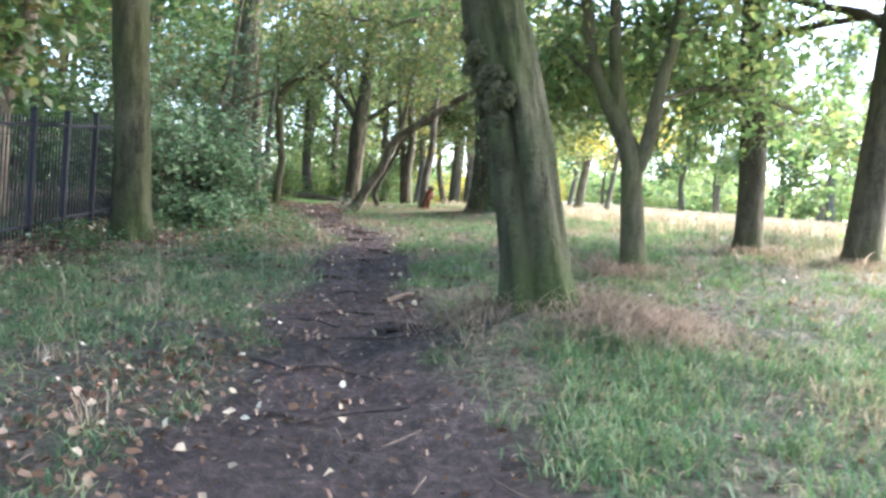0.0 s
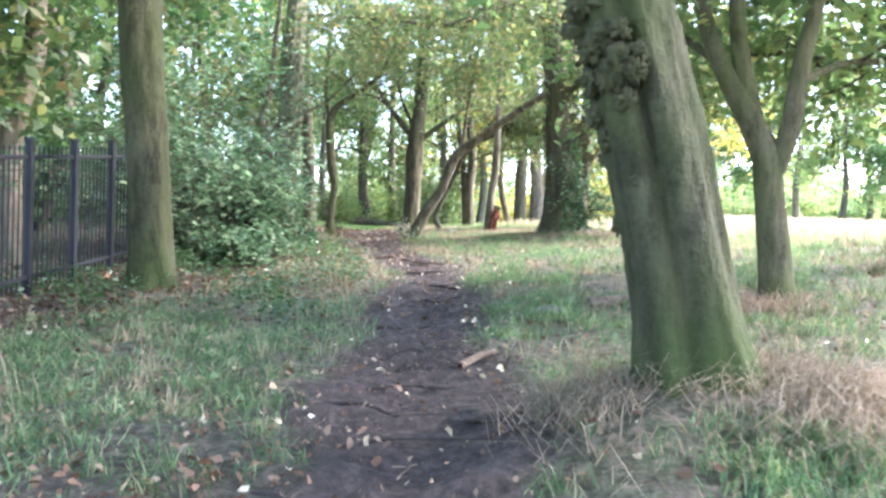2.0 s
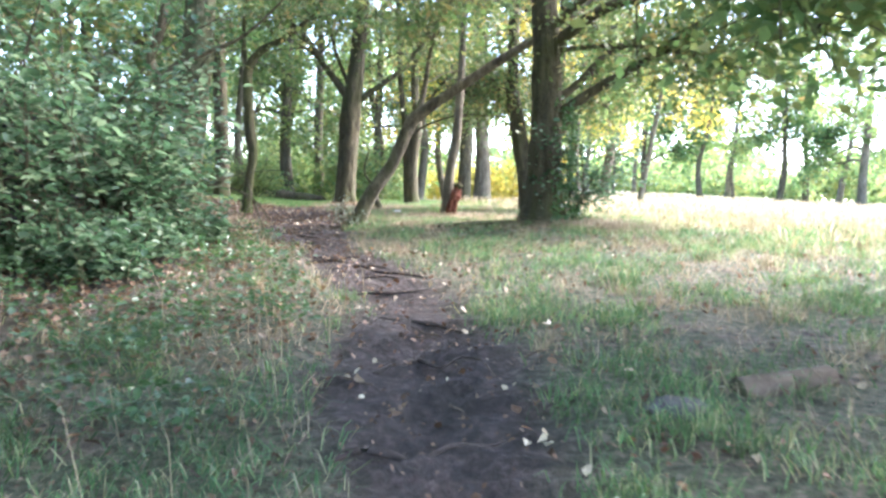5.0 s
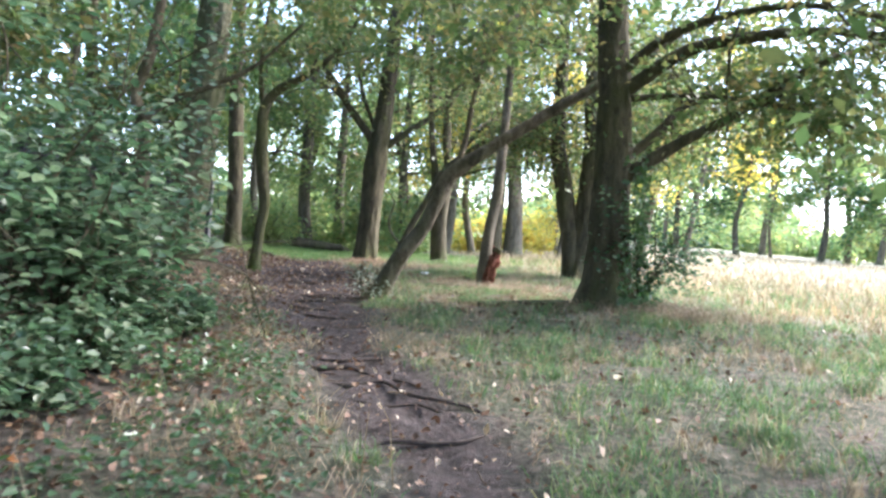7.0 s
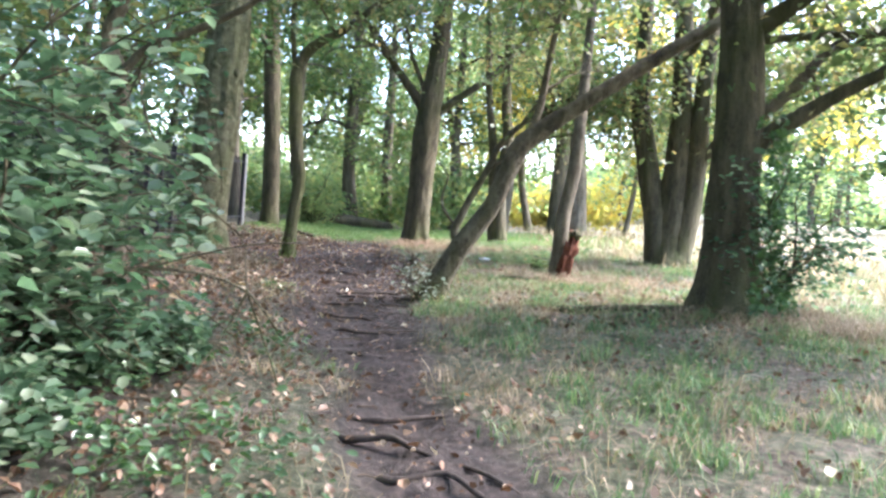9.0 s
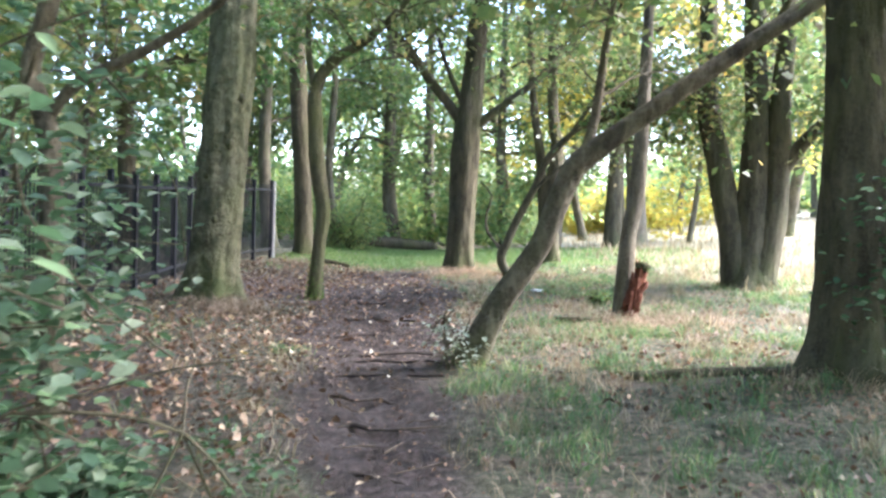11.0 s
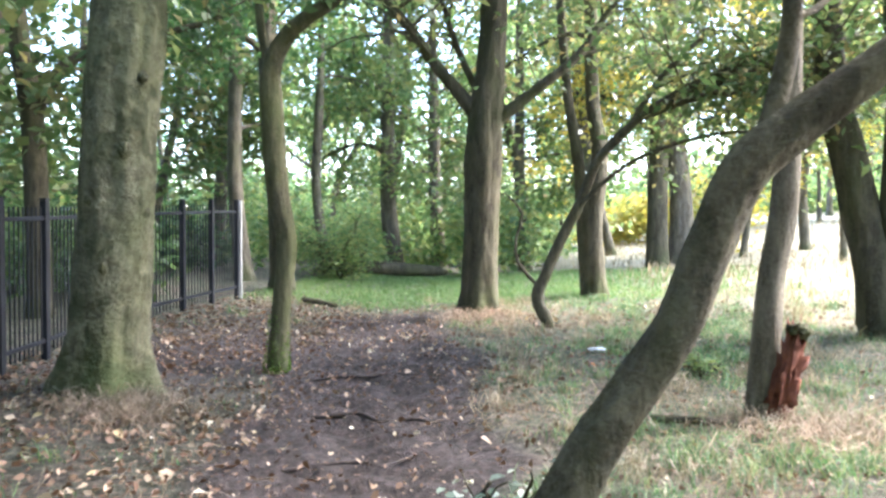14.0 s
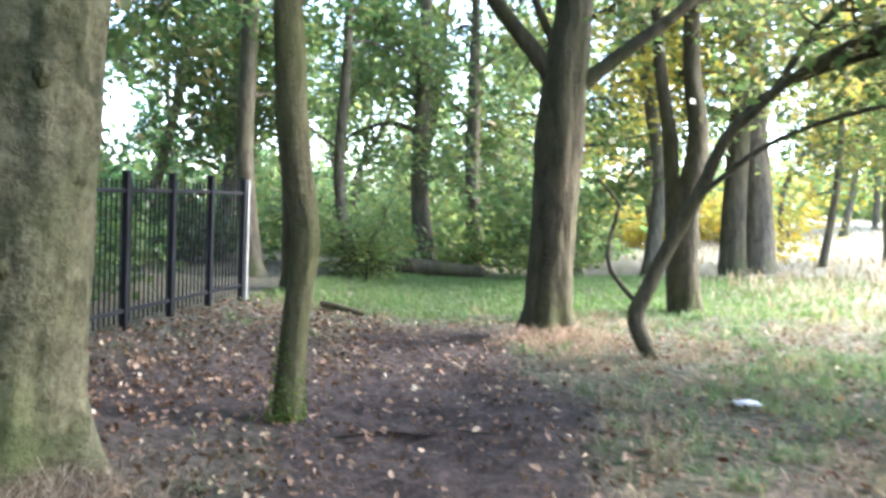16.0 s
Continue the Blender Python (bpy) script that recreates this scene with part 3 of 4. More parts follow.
tree("slanting tree leaning low across the clearing", [[(-3.25, 18.85, 1.22, 0.155), (-3.16, 18.85, 1.45, 0.135), (-2.97, 18.85, 1.84, 0.118), (-2.78, 18.85, 2.13, 0.11), (-2.63, 18.85, 2.38, 0.104), (-2.5, 18.85, 2.74, 0.103),
      (-2.36, 18.85, 3.06, 0.106), (-2.16, 18.85, 3.24, 0.098), (-1.86, 18.87, 3.47, 0.086), (-1.5, 18.9, 3.74, 0.08), (-0.95, 19.0, 4.15, 0.073), (-0.3, 19.1, 4.6, 0.066), (0.6, 19.4, 5.3, 0.05), (1.6, 19.9, 6.2, 0.03)]],
     BARK_SLANT, LEAF_OAK, 0, 4, 3.6, 1.6, 2200, 0.11, (0.3, 0.3, 4), 32, step=0.05, clear=3.1, extra=[[(-2.3, 18.86, 3.12, 0.055), (-2.2, 18.87, 3.5, 0.045), (-2.12, 18.9, 4.2, 0.034), (-2.0, 18.95, 5.0, 0.015)]])
tree("pale slender trunk, torn open at its foot to red heartwood", [[(-1.8, 21.26, 1.4, 0.125), (-1.75, 21.26, 2.37, 0.092), (-1.66, 21.24, 3.09, 0.088), (-1.63, 21.24, 4.59, 0.066)]],
     BARK_PALE, LEAF_OAK, 9, 6, 3.6, 2.4, 6000, 0.11, (0.3, 0.2, 3))
tree("old many-stemmed tree with dark forking trunks", [[(0.25, 24.49, 1.63, 0.36), (0.27, 24.49, 2.4, 0.26), (0.26, 24.49, 4.17, 0.18), (0.17, 24.51, 5.64, 0.165)],
     [(0.12, 24.5, 1.75, 0.28), (0.0, 24.54, 2.48, 0.22), (-0.1, 24.58, 2.85, 0.2), (-0.27, 24.63, 3.68, 0.172), (-0.44, 24.68, 4.44, 0.16), (-0.49, 24.69, 5.73, 0.14)],
     [(0.38, 24.45, 1.8, 0.25), (0.53, 24.42, 2.56, 0.195), (0.58, 24.41, 3.57, 0.175), (0.57, 24.41, 4.51, 0.15), (0.62, 24.4, 5.58, 0.13)]],
     BARK_OAK, LEAF_OAK, 11, 8, 3.4, 3.6, 11000, 0.12, (0.6, 0.6, 6), 28, extra=[[(0.6, 24.4, 3.4, 0.12), (1.05, 24.28, 4.05, 0.1), (1.9, 24.0, 4.7, 0.06), (3.0, 23.6, 5.0, 0.02)]])
tree("dark upright oak whose trunk divides above head height", [[(-4.67, 26.65, 1.47, 0.285), (-4.64, 26.66, 2.83, 0.258), (-4.6, 26.67, 4.14, 0.265), (-4.52, 26.69, 5.26, 0.2), (-4.46, 26.7, 6.29, 0.18)]],
     BARK_OAK, LEAF_OAK, 12, 8, 5.6, 3.4, 7000, 0.12, (0.55, 0.5, 5), 40, flutes=((-1.0, 0.0, 0.25, 0.08), (-2.2, 0.03, 0.25, 0.06)), clear=4.6,
     extra=[[(-4.62, 26.65, 4.3, 0.12), (-4.95, 26.6, 4.75, 0.1), (-5.38, 26.54, 5.27, 0.085), (-5.81, 26.47, 5.88, 0.07), (-6.6, 26.3, 6.6, 0.03)],
            [(-4.5, 26.68, 4.3, 0.105), (-4.2, 26.72, 4.55, 0.09), (-3.75, 26.8, 4.91, 0.075), (-3.24, 26.88, 5.34, 0.062), (-2.8, 26.95, 6.0, 0.04), (-2.2, 27.0, 6.6, 0.02)],
            [(-4.6, 26.65, 4.6, 0.06), (-4.9, 26.62, 5.2, 0.048), (-5.12, 26.58, 5.78, 0.044), (-5.4, 26.5, 6.8, 0.02)]])
tree("crooked young tree with an elbow near the ground", [[(-3.49, 25.48, 1.49, 0.075), (-3.72, 25.5, 1.87, 0.085), (-3.62, 25.49, 2.2, 0.075), (-3.46, 25.48, 2.59, 0.07), (-3.18, 25.46, 3.15, 0.065), (-2.95, 25.45, 3.69, 0.055), (-2.5, 25.43, 4.15, 0.04), (-1.6, 25.3, 4.6, 0.02)]],
     BARK_OAK, LEAF_OAK, 0, 13, 2.9, 2.2, 7500, 0.105, (0.2, 0.1, 3), 16, step=0.06, fan=0.5, spreadz=0.32, heading=(0.2, 1.0), extra=[[(-2.4, 25.42, 4.2, 0.042), (-1.7, 25.5, 4.45, 0.04), (-0.9, 25.6, 4.5, 0.037), (0.1, 25.7, 4.3, 0.018)], [(-2.95, 25.45, 3.69, 0.042), (-2.3, 25.2, 4.3, 0.04), (-1.4, 24.95, 4.7, 0.037), (-0.4, 24.7, 4.9, 0.02)], [(-2.6, 25.43, 4.05, 0.04), (-2.2, 25.5, 4.7, 0.037), (-1.6, 25.6, 5.3, 0.02)], [(-3.3, 25.47, 3.0, 0.03), (-2.6, 25.2, 3.6, 0.025), (-1.7, 24.9, 3.9, 0.02), (-0.8, 24.7, 3.9, 0.01)], [(-3.68, 25.5, 2.0, 0.026), (-3.99, 25.5, 2.36, 0.024), (-4.01, 25.5, 2.68, 0.02), (-3.93, 25.5, 3.0, 0.018), (-4.15, 25.5, 3.25, 0.012)]])
tree("dark twin-stemmed tree on the glade", [[(-2.97, 28.38, 1.64, 0.21), (-3.06, 28.38, 2.83, 0.19), (-2.94, 28.37, 3.95, 0.14), (-3.05, 28.38, 4.83, 0.117), (-3.09, 28.39, 5.79, 0.109)],
     [(-3.1, 28.4, 1.7, 0.13), (-3.2, 28.4, 2.83, 0.105), (-3.29, 28.41, 3.95, 0.1), (-3.49, 28.43, 5.22, 0.078)]], BARK_OAK, LEAF_OAK, 10, 7, 3.6, 2.8, 8000, 0.12, (0.4, 0.5, 4))
tree("grey trunk of a pair at the meadow edge", [[(-1.53, 34.56, 1.86, 0.27), (-1.55, 34.56, 3.48, 0.24), (-1.52, 34.56, 5.22, 0.22)]], BARK_OAK, LEAF_YELLOW, 12, 10, 2.8, 3.6, 9000, 0.15, (0.5, 0.5, 5))
tree("pale broad trunk of a pair at the meadow edge", [[(-0.84, 35.5, 1.89, 0.36), (-0.91, 35.6, 3.55, 0.28), (-1.05, 35.77, 5.39, 0.253)]], BARK_PALE, LEAF_OAK, 12, 11, 2.8, 4.0, 11000, 0.15, (0.5, 0.6, 5))
tree("slender wavy trunk with a mossy green foot", [[(-6.27, 22.97, 1.31, 0.115), (-6.22, 23.0, 2.08, 0.1), (-6.17, 23.01, 2.62, 0.11), (-6.25, 22.97, 3.19, 0.116), (-6.31, 22.96, 3.92, 0.112), (-6.33, 22.95, 4.38, 0.1), (-6.18, 22.93, 4.72, 0.088),
      (-5.92, 22.88, 4.93, 0.074), (-5.55, 22.8, 5.1, 0.06), (-4.9, 22.6, 5.6, 0.045), (-4.4, 22.4, 6.4, 0.03)]],
     BARK_GREY, LEAF_OAK, 0, 7, 3.6, 2.4, 4200, 0.11, (0.3, 0.15, 4), 28, step=0.05, clear=3.0, extra=[[(-6.33, 22.95, 4.35, 0.05), (-6.45, 22.95, 5.2, 0.045), (-6.4, 23.0, 6.5, 0.03), (-6.2, 23.1, 7.6, 0.015)]])
tree("tall mottled grey trunk with a flared mossy foot", [[(-7.03, 21.15, 1.37, 0.335), (-6.97, 21.16, 2.0, 0.3), (-6.93, 21.17, 2.55, 0.293), (-6.88, 21.19, 3.84, 0.29), (-6.83, 21.24, 4.87, 0.295)]],
     BARK_MOTTLED, LEAF_OAK, 13, 8, 6.2, 3.6, 9000, 0.12, (0.8, 0.5, 4), 56, lump=0.07, step=0.05, flutes=((-1.3, 0.05, 0.25, 0.06), (-0.5, -0.03, 0.2, 0.05)))
tree("grey-green trunk beside the steel fence", [[(-4.76, 10.67, 0.7, 0.265), (-4.84, 10.63, 2.36, 0.232), (-4.95, 10.57, 3.93, 0.23)]], BARK_LEAN, LEAF_GREEN, 11, 10, 3.4, 3.4, 12000, 0.11, (0.6, 0.4, 5), 32)
tree("young forked tree rising out of the leafy bushes", [[(-5.35, 15.9, 1.1, 0.085), (-5.42, 16.0, 2.2, 0.075), (-5.45, 16.0, 3.0, 0.067), (-5.58, 16.0, 3.38, 0.06), (-5.5, 16.0, 3.65, 0.058), (-5.43, 16.0, 4.0, 0.055)]],
     BARK_SLANT, LEAF_GREEN, 6.0, 0, 3.2, 1.5, 0, 0.11, (0.3, 0.2, 4), 16, step=0.06,
     extra=[[(-5.45, 16.0, 3.12, 0.036), (-5.31, 16.0, 3.28, 0.036), (-5.13, 16.0, 3.38, 0.034), (-4.82, 16.0, 3.51, 0.03), (-4.3, 15.9, 3.75, 0.022), (-3.8, 15.8, 4.2, 0.012)]])
tree("pale crooked trunk behind the fence", [[(-7.55, 12.06, 0.8, 0.149), (-7.58, 12.04, 2.49, 0.14), (-7.39, 12.2, 3.67, 0.14), (-7.37, 12.22, 4.44, 0.131)]], BARK_PALE, LEAF_GREEN, 10, 8, 2.2, 3.0, 8000, 0.12)
tree("straight middling trunk past the end of the fence", [[(-8.7, 28.9, 1.6, 0.24), (-8.75, 28.85, 3.4, 0.21), (-8.9, 28.8, 5.6, 0.19)]], BARK_OAK, LEAF_GREEN, 11, 8, 3.6, 2.8, 5000, 0.12)
tree("dark forked tree behind the fence", [[(-10.7, 25.0, 1.6, 0.17), (-10.75, 24.95, 4.1, 0.16), (-10.9, 24.85, 5.58, 0.13)]], BARK_OAK, LEAF_GREEN, 10, 7, 2.6, 2.6, 5000, 0.12,
     extra=[[(-10.73, 24.95, 4.4, 0.1), (-10.3, 25.2, 5.2, 0.09), (-9.55, 25.6, 5.5, 0.07), (-8.5, 26.1, 5.9, 0.03)]])
for x, y, r, lab in ((-8.1, 34.9, 0.25, "grey trunk at the far side of the glade"), (-7.2, 36.4, 0.22, "dark ivied trunk at the far side of the glade"), (-4.75, 35.5, 0.18, "thin trunk at the far side of the glade"),
                     (-3.2, 34.4, 0.17, "pale leaning trunk at the meadow edge"), (-10.2, 30.5, 0.2, "trunk behind the end of the fence"), (-9.2, 32.8, 0.14, "thin wavy trunk in the thicket")):
    z = float(land(x, y))
    tree(lab, [[(x, y, z, r), (x - 0.1 + rng.normal(0, 0.15), y, z + 2.0, r * 0.8), (x - 0.2, y, z + 4.0, r * 0.72)]], BARK_FAR, LEAF_FIELD, 10, 8, 2.2, 2.8, 5500, 0.15, sides=12, step=0.21, shade=0)


# ---- the wood behind: trees of the deep wood, of the far side and of the meadow's far edge ----
def wood(label, spots, mats, leaf_of, h, low, reach, count, size, radius, group, droop=0.3, shade=None):
    for x, y in spots:
        reseed(x + 0.5, y)
        z, r = float(land(x, y)), radius * rng.uniform(0.5, 1.4)
        sway = rng.normal(0, 0.2 if y > 50 else 0.4, 4)
        tree(label, [[(x, y, z, r), (x + sway[0], y + sway[1], z + 2.2, r * 0.82), (x + sway[0] + sway[2], y + sway[1] + sway[3], z + 4.6, r * 0.7)]], mats[int(rng.integers(len(mats)))],
             leaf_of[int(rng.integers(len(leaf_of)))], h * rng.uniform(0.85, 1.2), 9, low * rng.uniform(0.7, 1.3), reach * rng.uniform(0.8, 1.2), count, size, sides=10, step=0.35, droop=droop,
             group=group, spreadz=0.35, lump=0.04, shade=shade)


def scatter(x0, x1, y0, y1, n, gap):
    reseed(x0, y0)
    out = []
    while len(out) < n:
        p = (rng.uniform(x0, x1), rng.uniform(y0, y1))
        gap *= 0.999
        if all((p[0] - q[0]) ** 2 + (p[1] - q[1]) ** 2 > gap * gap for q in out):
            out.append(p)
    return out


wood("slim tree of the dense wood behind the fence", scatter(-16, -8.6, 7, 22, 12, 2.4), (BARK_FAR, BARK_OAK), (LEAF_GREEN, LEAF_GREEN, LEAF_OAK), 11, 1.8, 3.4, 6000, 0.2, 0.15, "wood behind the fence")
wood("slim tree of the thicket past the fence", scatter(-17, -11.5, 24, 36, 8, 2.6), (BARK_FAR, BARK_OAK), (LEAF_FIELD, LEAF_OAK), 11, 1.8, 3.4, 4300, 0.19, 0.16, "wood behind the fence")
wood("tree of the dense wood far behind the fence", scatter(-32, -17, 6, 48, 14, 4.0), (BARK_FAR,), (LEAF_GREEN,), 12, 1.4, 4.2, 3800, 0.32, 0.2, "wood behind the fence", shade=0)
wood("tree of the wood beyond the glade", scatter(-16, -4, 37, 60, 13, 3.4), (BARK_FAR, BARK_OAK), (LEAF_FIELD, LEAF_OAK, LEAF_FIELD), 9, 1.6, 3.4, 2800, 0.24, 0.17, "wood beyond the glade", shade=0)
wood("yellowing tree at the meadow's edge", [(-2.4, 43.5), (1.5, 45.0), (4.5, 40.5), (-0.5, 51.0), (5.2, 52)], (BARK_FAR,), (LEAF_YELLOW, LEAF_FIELD), 9, 2.0, 3.2, 3000, 0.22, 0.17, "meadow edge trees", shade=0)
wood("slim yellowing tree where the wood meets the meadow", [(0.9, 37.5), (3.0, 39.5), (2.7, 34.9), (5.4, 37.0)], (BARK_FAR,), (LEAF_YELLOW, LEAF_OAK), 9, 1.9, 3.0, 4600, 0.16, 0.11, "meadow edge trees", shade=0)
wood("light green tree on the far side of the meadow", [(8.2, 58), (11.1, 62), (14.2, 59), (17.8, 63), (19.9, 60), (22.5, 62), (24.5, 58), (29, 60), (33, 57), (38, 60), (43, 55), (12.5, 72), (21, 74), (30, 73), (39, 72)],
     (BARK_FAR, BARK_OAK), (LEAF_FIELD, LEAF_FIELD, LEAF_GREEN), 12, 2.6, 5.0, 4200, 0.32, 0.24, "meadow edge trees", shade=0)
# unseen trees, added only so their crowns shade the start of the path
wood("unseen tall tree added round the path's start for shade", [(-4.0, 2.2), (4.2, 2.6), (-2.6, -3), (2.6, -3), (0, -7), (-6.6, 5.2), (6.5, 6.0), (-6, -5), (6, -5)], (BARK_OAK,), (LEAF_OAK,), 12, 5.8, 4.8, 7500, 0.22, 0.22, "woodland trees", 0.1)


def thicket(name, label, n, box, height, size, leaf, lump_r=0.9):
    """Undergrowth: uneven mounds of leaves on the ground."""
    x0, x1, y0, y1 = box
    reseed(x0, y1)
    m = max(4, n // 450)
    cx, cy = rng.uniform(x0, x1, m), rng.uniform(y0, y1, m)
    hh = height * rng.uniform(0.3, 1.25, m)
    k = rng.integers(0, m, n)
    d = rng.normal(0, 1, (n, 3))
    d /= np.linalg.norm(d, axis=1)[:, None]
    d *= rng.uniform(0.35, 1.1, n)[:, None]
    c = np.stack([cx[k] + d[:, 0] * lump_r, cy[k] + d[:, 1] * lump_r, np.zeros(n)], 1)
    c[:, 2] = land(c[:, 0], c[:, 1]) + hh[k] * 0.5 * (1 + d[:, 2]) + 0.02
    return tagged(new(name, leaves_mesh(name, c, size, leaf, 0.6, 0.15)), label, "undergrowth", kind="stuff")


thicket("undergrowth", "dense green undergrowth behind the steel fence", 20000, (-17, -9.2, 6, 20), 2.7, 0.2, LEAF_GREEN, 1.1)
thicket("undergrowth", "green undergrowth past the end of the fence", 11000, (-17, -10.2, 20, 34), 1.5, 0.2, LEAF_GREEN, 1.1)
thicket("undergrowth", "dense green undergrowth at the far side of the glade", 30000, (-16, -4.4, 33.5, 50), 2.3, 0.2, LEAF_FIELD, 1.3)
thicket("undergrowth", "tall leafy understorey deep in the wood", 20000, (-30, -17, 4, 60), 3.2, 0.36, LEAF_GREEN, 2.2)
thicket("undergrowth", "leafy understorey far beyond the glade", 14000, (-20, -3, 54, 80), 3.2, 0.42, LEAF_FIELD, 2.6)
thicket("hedgerow", "light green hedge along the far side of the meadow", 24000, (2, 60, 76, 90), 4.0, 0.5, LEAF_FIELD, 3.0)
thicket("undergrowth", "yellow bushes along the meadow's far edge", 7000, (-3, 5, 54, 62), 3.0, 0.35, LEAF_YELLOW, 1.8)
thicket("far_wood", "distant woodland round the meadow", 30000, (-120, 140, 105, 150), 9, 1.4, LEAF_FIELD, 9.0)


# ---- steel fence ----
def box_mesh(name, sx, sy, sz, mat, bevel=0.006):
    bm = bmesh.new()
    bmesh.ops.create_cube(bm, size=1)
    bmesh.ops.scale(bm, vec=(sx, sy, sz), verts=bm.verts)
    bmesh.ops.translate(bm, vec=(0, 0, sz / 2), verts=bm.verts)
    bmesh.ops.bevel(bm, geom=bm.edges[:], offset=bevel, segments=1, affect="EDGES")
    me = bpy.data.meshes.new(name)
    bm.to_mesh(me)
    bm.free()
    me.materials.append(mat)
    return me


FENCE_LINE = [(-5.2, 3.6), (-5.7, 9.5), (-5.9, 12.6), (-7.7, 18.5), (-8.96, 24.2), (-8.93, 27.5)]
FENCE_H = 1.6
fence = empty("metal_fence", (-5.6, 9.5, float(land(-5.6, 9.5))), "dark blue-black steel bar fence in leaf litter along the wood", "fence")
seg = [0.0]
for a, b in zip(FENCE_LINE, FENCE_LINE[1:]):
    seg.append(seg[-1] + math.dist(a, b))
PANEL = 0.86
n_posts = int(seg[-1] / PANEL) + 1
post_me, pale_post_me, bar_me = box_mesh("post", 0.075, 0.06, FENCE_H + 0.1, STEEL), box_mesh("end_post", 0.06, 0.06, FENCE_H + 0.05, STEEL_PALE), box_mesh("bar", 0.016, 0.016, FENCE_H - 0.1, STEEL, 0.003)
cap_me = box_mesh("post_cap", 0.09, 0.075, 0.018, STEEL, 0.004)
rail_me = box_mesh("rail", 0.03, PANEL, 0.045, STEEL)
spots = []
for i in range(n_posts):
    s = seg[-1] - i * PANEL
    spots.append((float(np.interp(s, seg, [p[0] for p in FENCE_LINE])), float(np.interp(s, seg, [p[1] for p in FENCE_LINE]))))
bars = 0
for i, (x, y) in enumerate(spots):
    z = float(land(x, y))
    if i == 0:
        child("end_post", pale_post_me, fence, "pale galvanised end post").location = Vector((x + 0.02, y + 0.09, z)) - fence.location
    post = child("post", post_me, fence)
    post.location = Vector((x, y, z - 0.05)) - fence.location
    child("post_cap", cap_me, post).location = (0, 0, FENCE_H + 0.102)
    if i + 1 < len(spots):
        x2, y2 = spots[i + 1]
        z2 = float(land(x2, y2))
        turn = math.atan2(-(x - x2), y - y2)
        for h in (0.18, FENCE_H - 0.16):
            r = child("rail", rail_me, fence)
            r.location = Vector(((x + x2) / 2, (y + y2) / 2, (z + z2) / 2 + h)) - fence.location
            r.rotation_euler = (math.atan2(z - z2, PANEL), 0, turn)
        for k in range(1, 10):
            if bars >= 290:
                break
            f = k / 10
            b = child("bar", bar_me, fence)
            b.location = Vector((x + (x2 - x) * f, y + (y2 - y) * f, z + (z2 - z) * f + 0.08)) - fence.location
            b.rotation_euler = (0, 0, turn)
            bars += 1


# ---- bushes ----
def bush(label, x, y, stems, height, reach, count, size, leaf, lean=(0, 0), upright=1.1):
    z = float(land(x, y))
    reseed(x, y)
    root = empty("bush", (x, y, z), label, "bush", "bushes by the path")
    sites = []
    for i in range(stems):
        a = rng.uniform(0, 2 * np.pi)
        ln, si = limb_lines((rng.normal(0, 0.06), rng.normal(0, 0.06), -0.05), (math.cos(a) * 0.5 + lean[0], math.sin(a) * 0.5 + lean[1], upright), height * rng.uniform(0.7, 1.2), 0.022 * min(1.0, height / 1.3), 11, 0.22)
        child("stem", tubes_mesh("stem", ln, 5, BARK_OAK), root)
        sites += si
    s = np.array(sites)
    s[:, 2] = np.maximum(s[:, 2], 0.1)
    c = s[rng.integers(0, len(s), count)] + rng.normal(0, 1, (count, 3)) * (reach, reach, reach * 0.55)
    c[:, 2] = np.maximum(c[:, 2], 0.08)
    if x < -4:
        keep = c[:, 0] + x < path_x(c[:, 1] + y) - 1.25
        c, count = c[keep], int(keep.sum())
    if height > 1.8:
        c = c[c[:, 2] > rng.uniform(0.25, 0.8, count)]
    child("foliage", leaves_mesh("foliage", c, size, leaf, 0.62, 0.7, hexa=True), root)
    return root


bush("large leafy bush with broad green leaves over the path edge", -5.0, 13.9, 9, 2.0, 0.2, 3600, 0.105, LEAF_BUSH, (-0.05, 0.0))
bush("leafy bush with broad green leaves beside the fence", -5.5, 13.1, 8, 3.3, 0.3, 3900, 0.105, LEAF_BUSH, (-0.15, 0))
bush("tall leafy bush with broad green leaves", -6.1, 15.0, 8, 3.1, 0.3, 3400, 0.1, LEAF_BUSH, (-0.1, 0))
for bx, by, bh, bl in ((-4.6, 13.3, 0.6, "low leafy bush spreading at the path's edge"), (-4.9, 14.2, 0.7, "low leafy bush at the foot of the taller bushes"), (-5.5, 14.7, 0.8, "low leafy bush under the taller bushes"),
                       (-5.3, 12.6, 0.8, "low leafy bush under the taller bushes"), (-4.5, 12.3, 0.45, "low leafy bush spreading at the path's edge"), (-4.4, 14.9, 0.4, "low leafy bush spreading at the path's edge")):
    bush(bl, bx, by, 7, bh, 0.15, 1100, 0.085, LEAF_BUSH)
bush("pale-leaved seedling beside the slanting tree", -3.4, 18.6, 4, 0.55, 0.07, 130, 0.065, LEAF_PALE)
bush("small evergreen sapling beside the oak's foot", 0.36, 18.35, 4, 1.4, 0.13, 1500, 0.08, LEAF_BUSH, (0, 0), 2.8)
bush("small bright green leafy plant in the grass", -2.07, 22.69, 4, 0.3, 0.06, 160, 0.06, LEAF_FIELD)
bush("young leafy shoots on the glade", -8.4, 31.6, 8, 1.4, 0.2, 2600, 0.09, LEAF_FIELD)


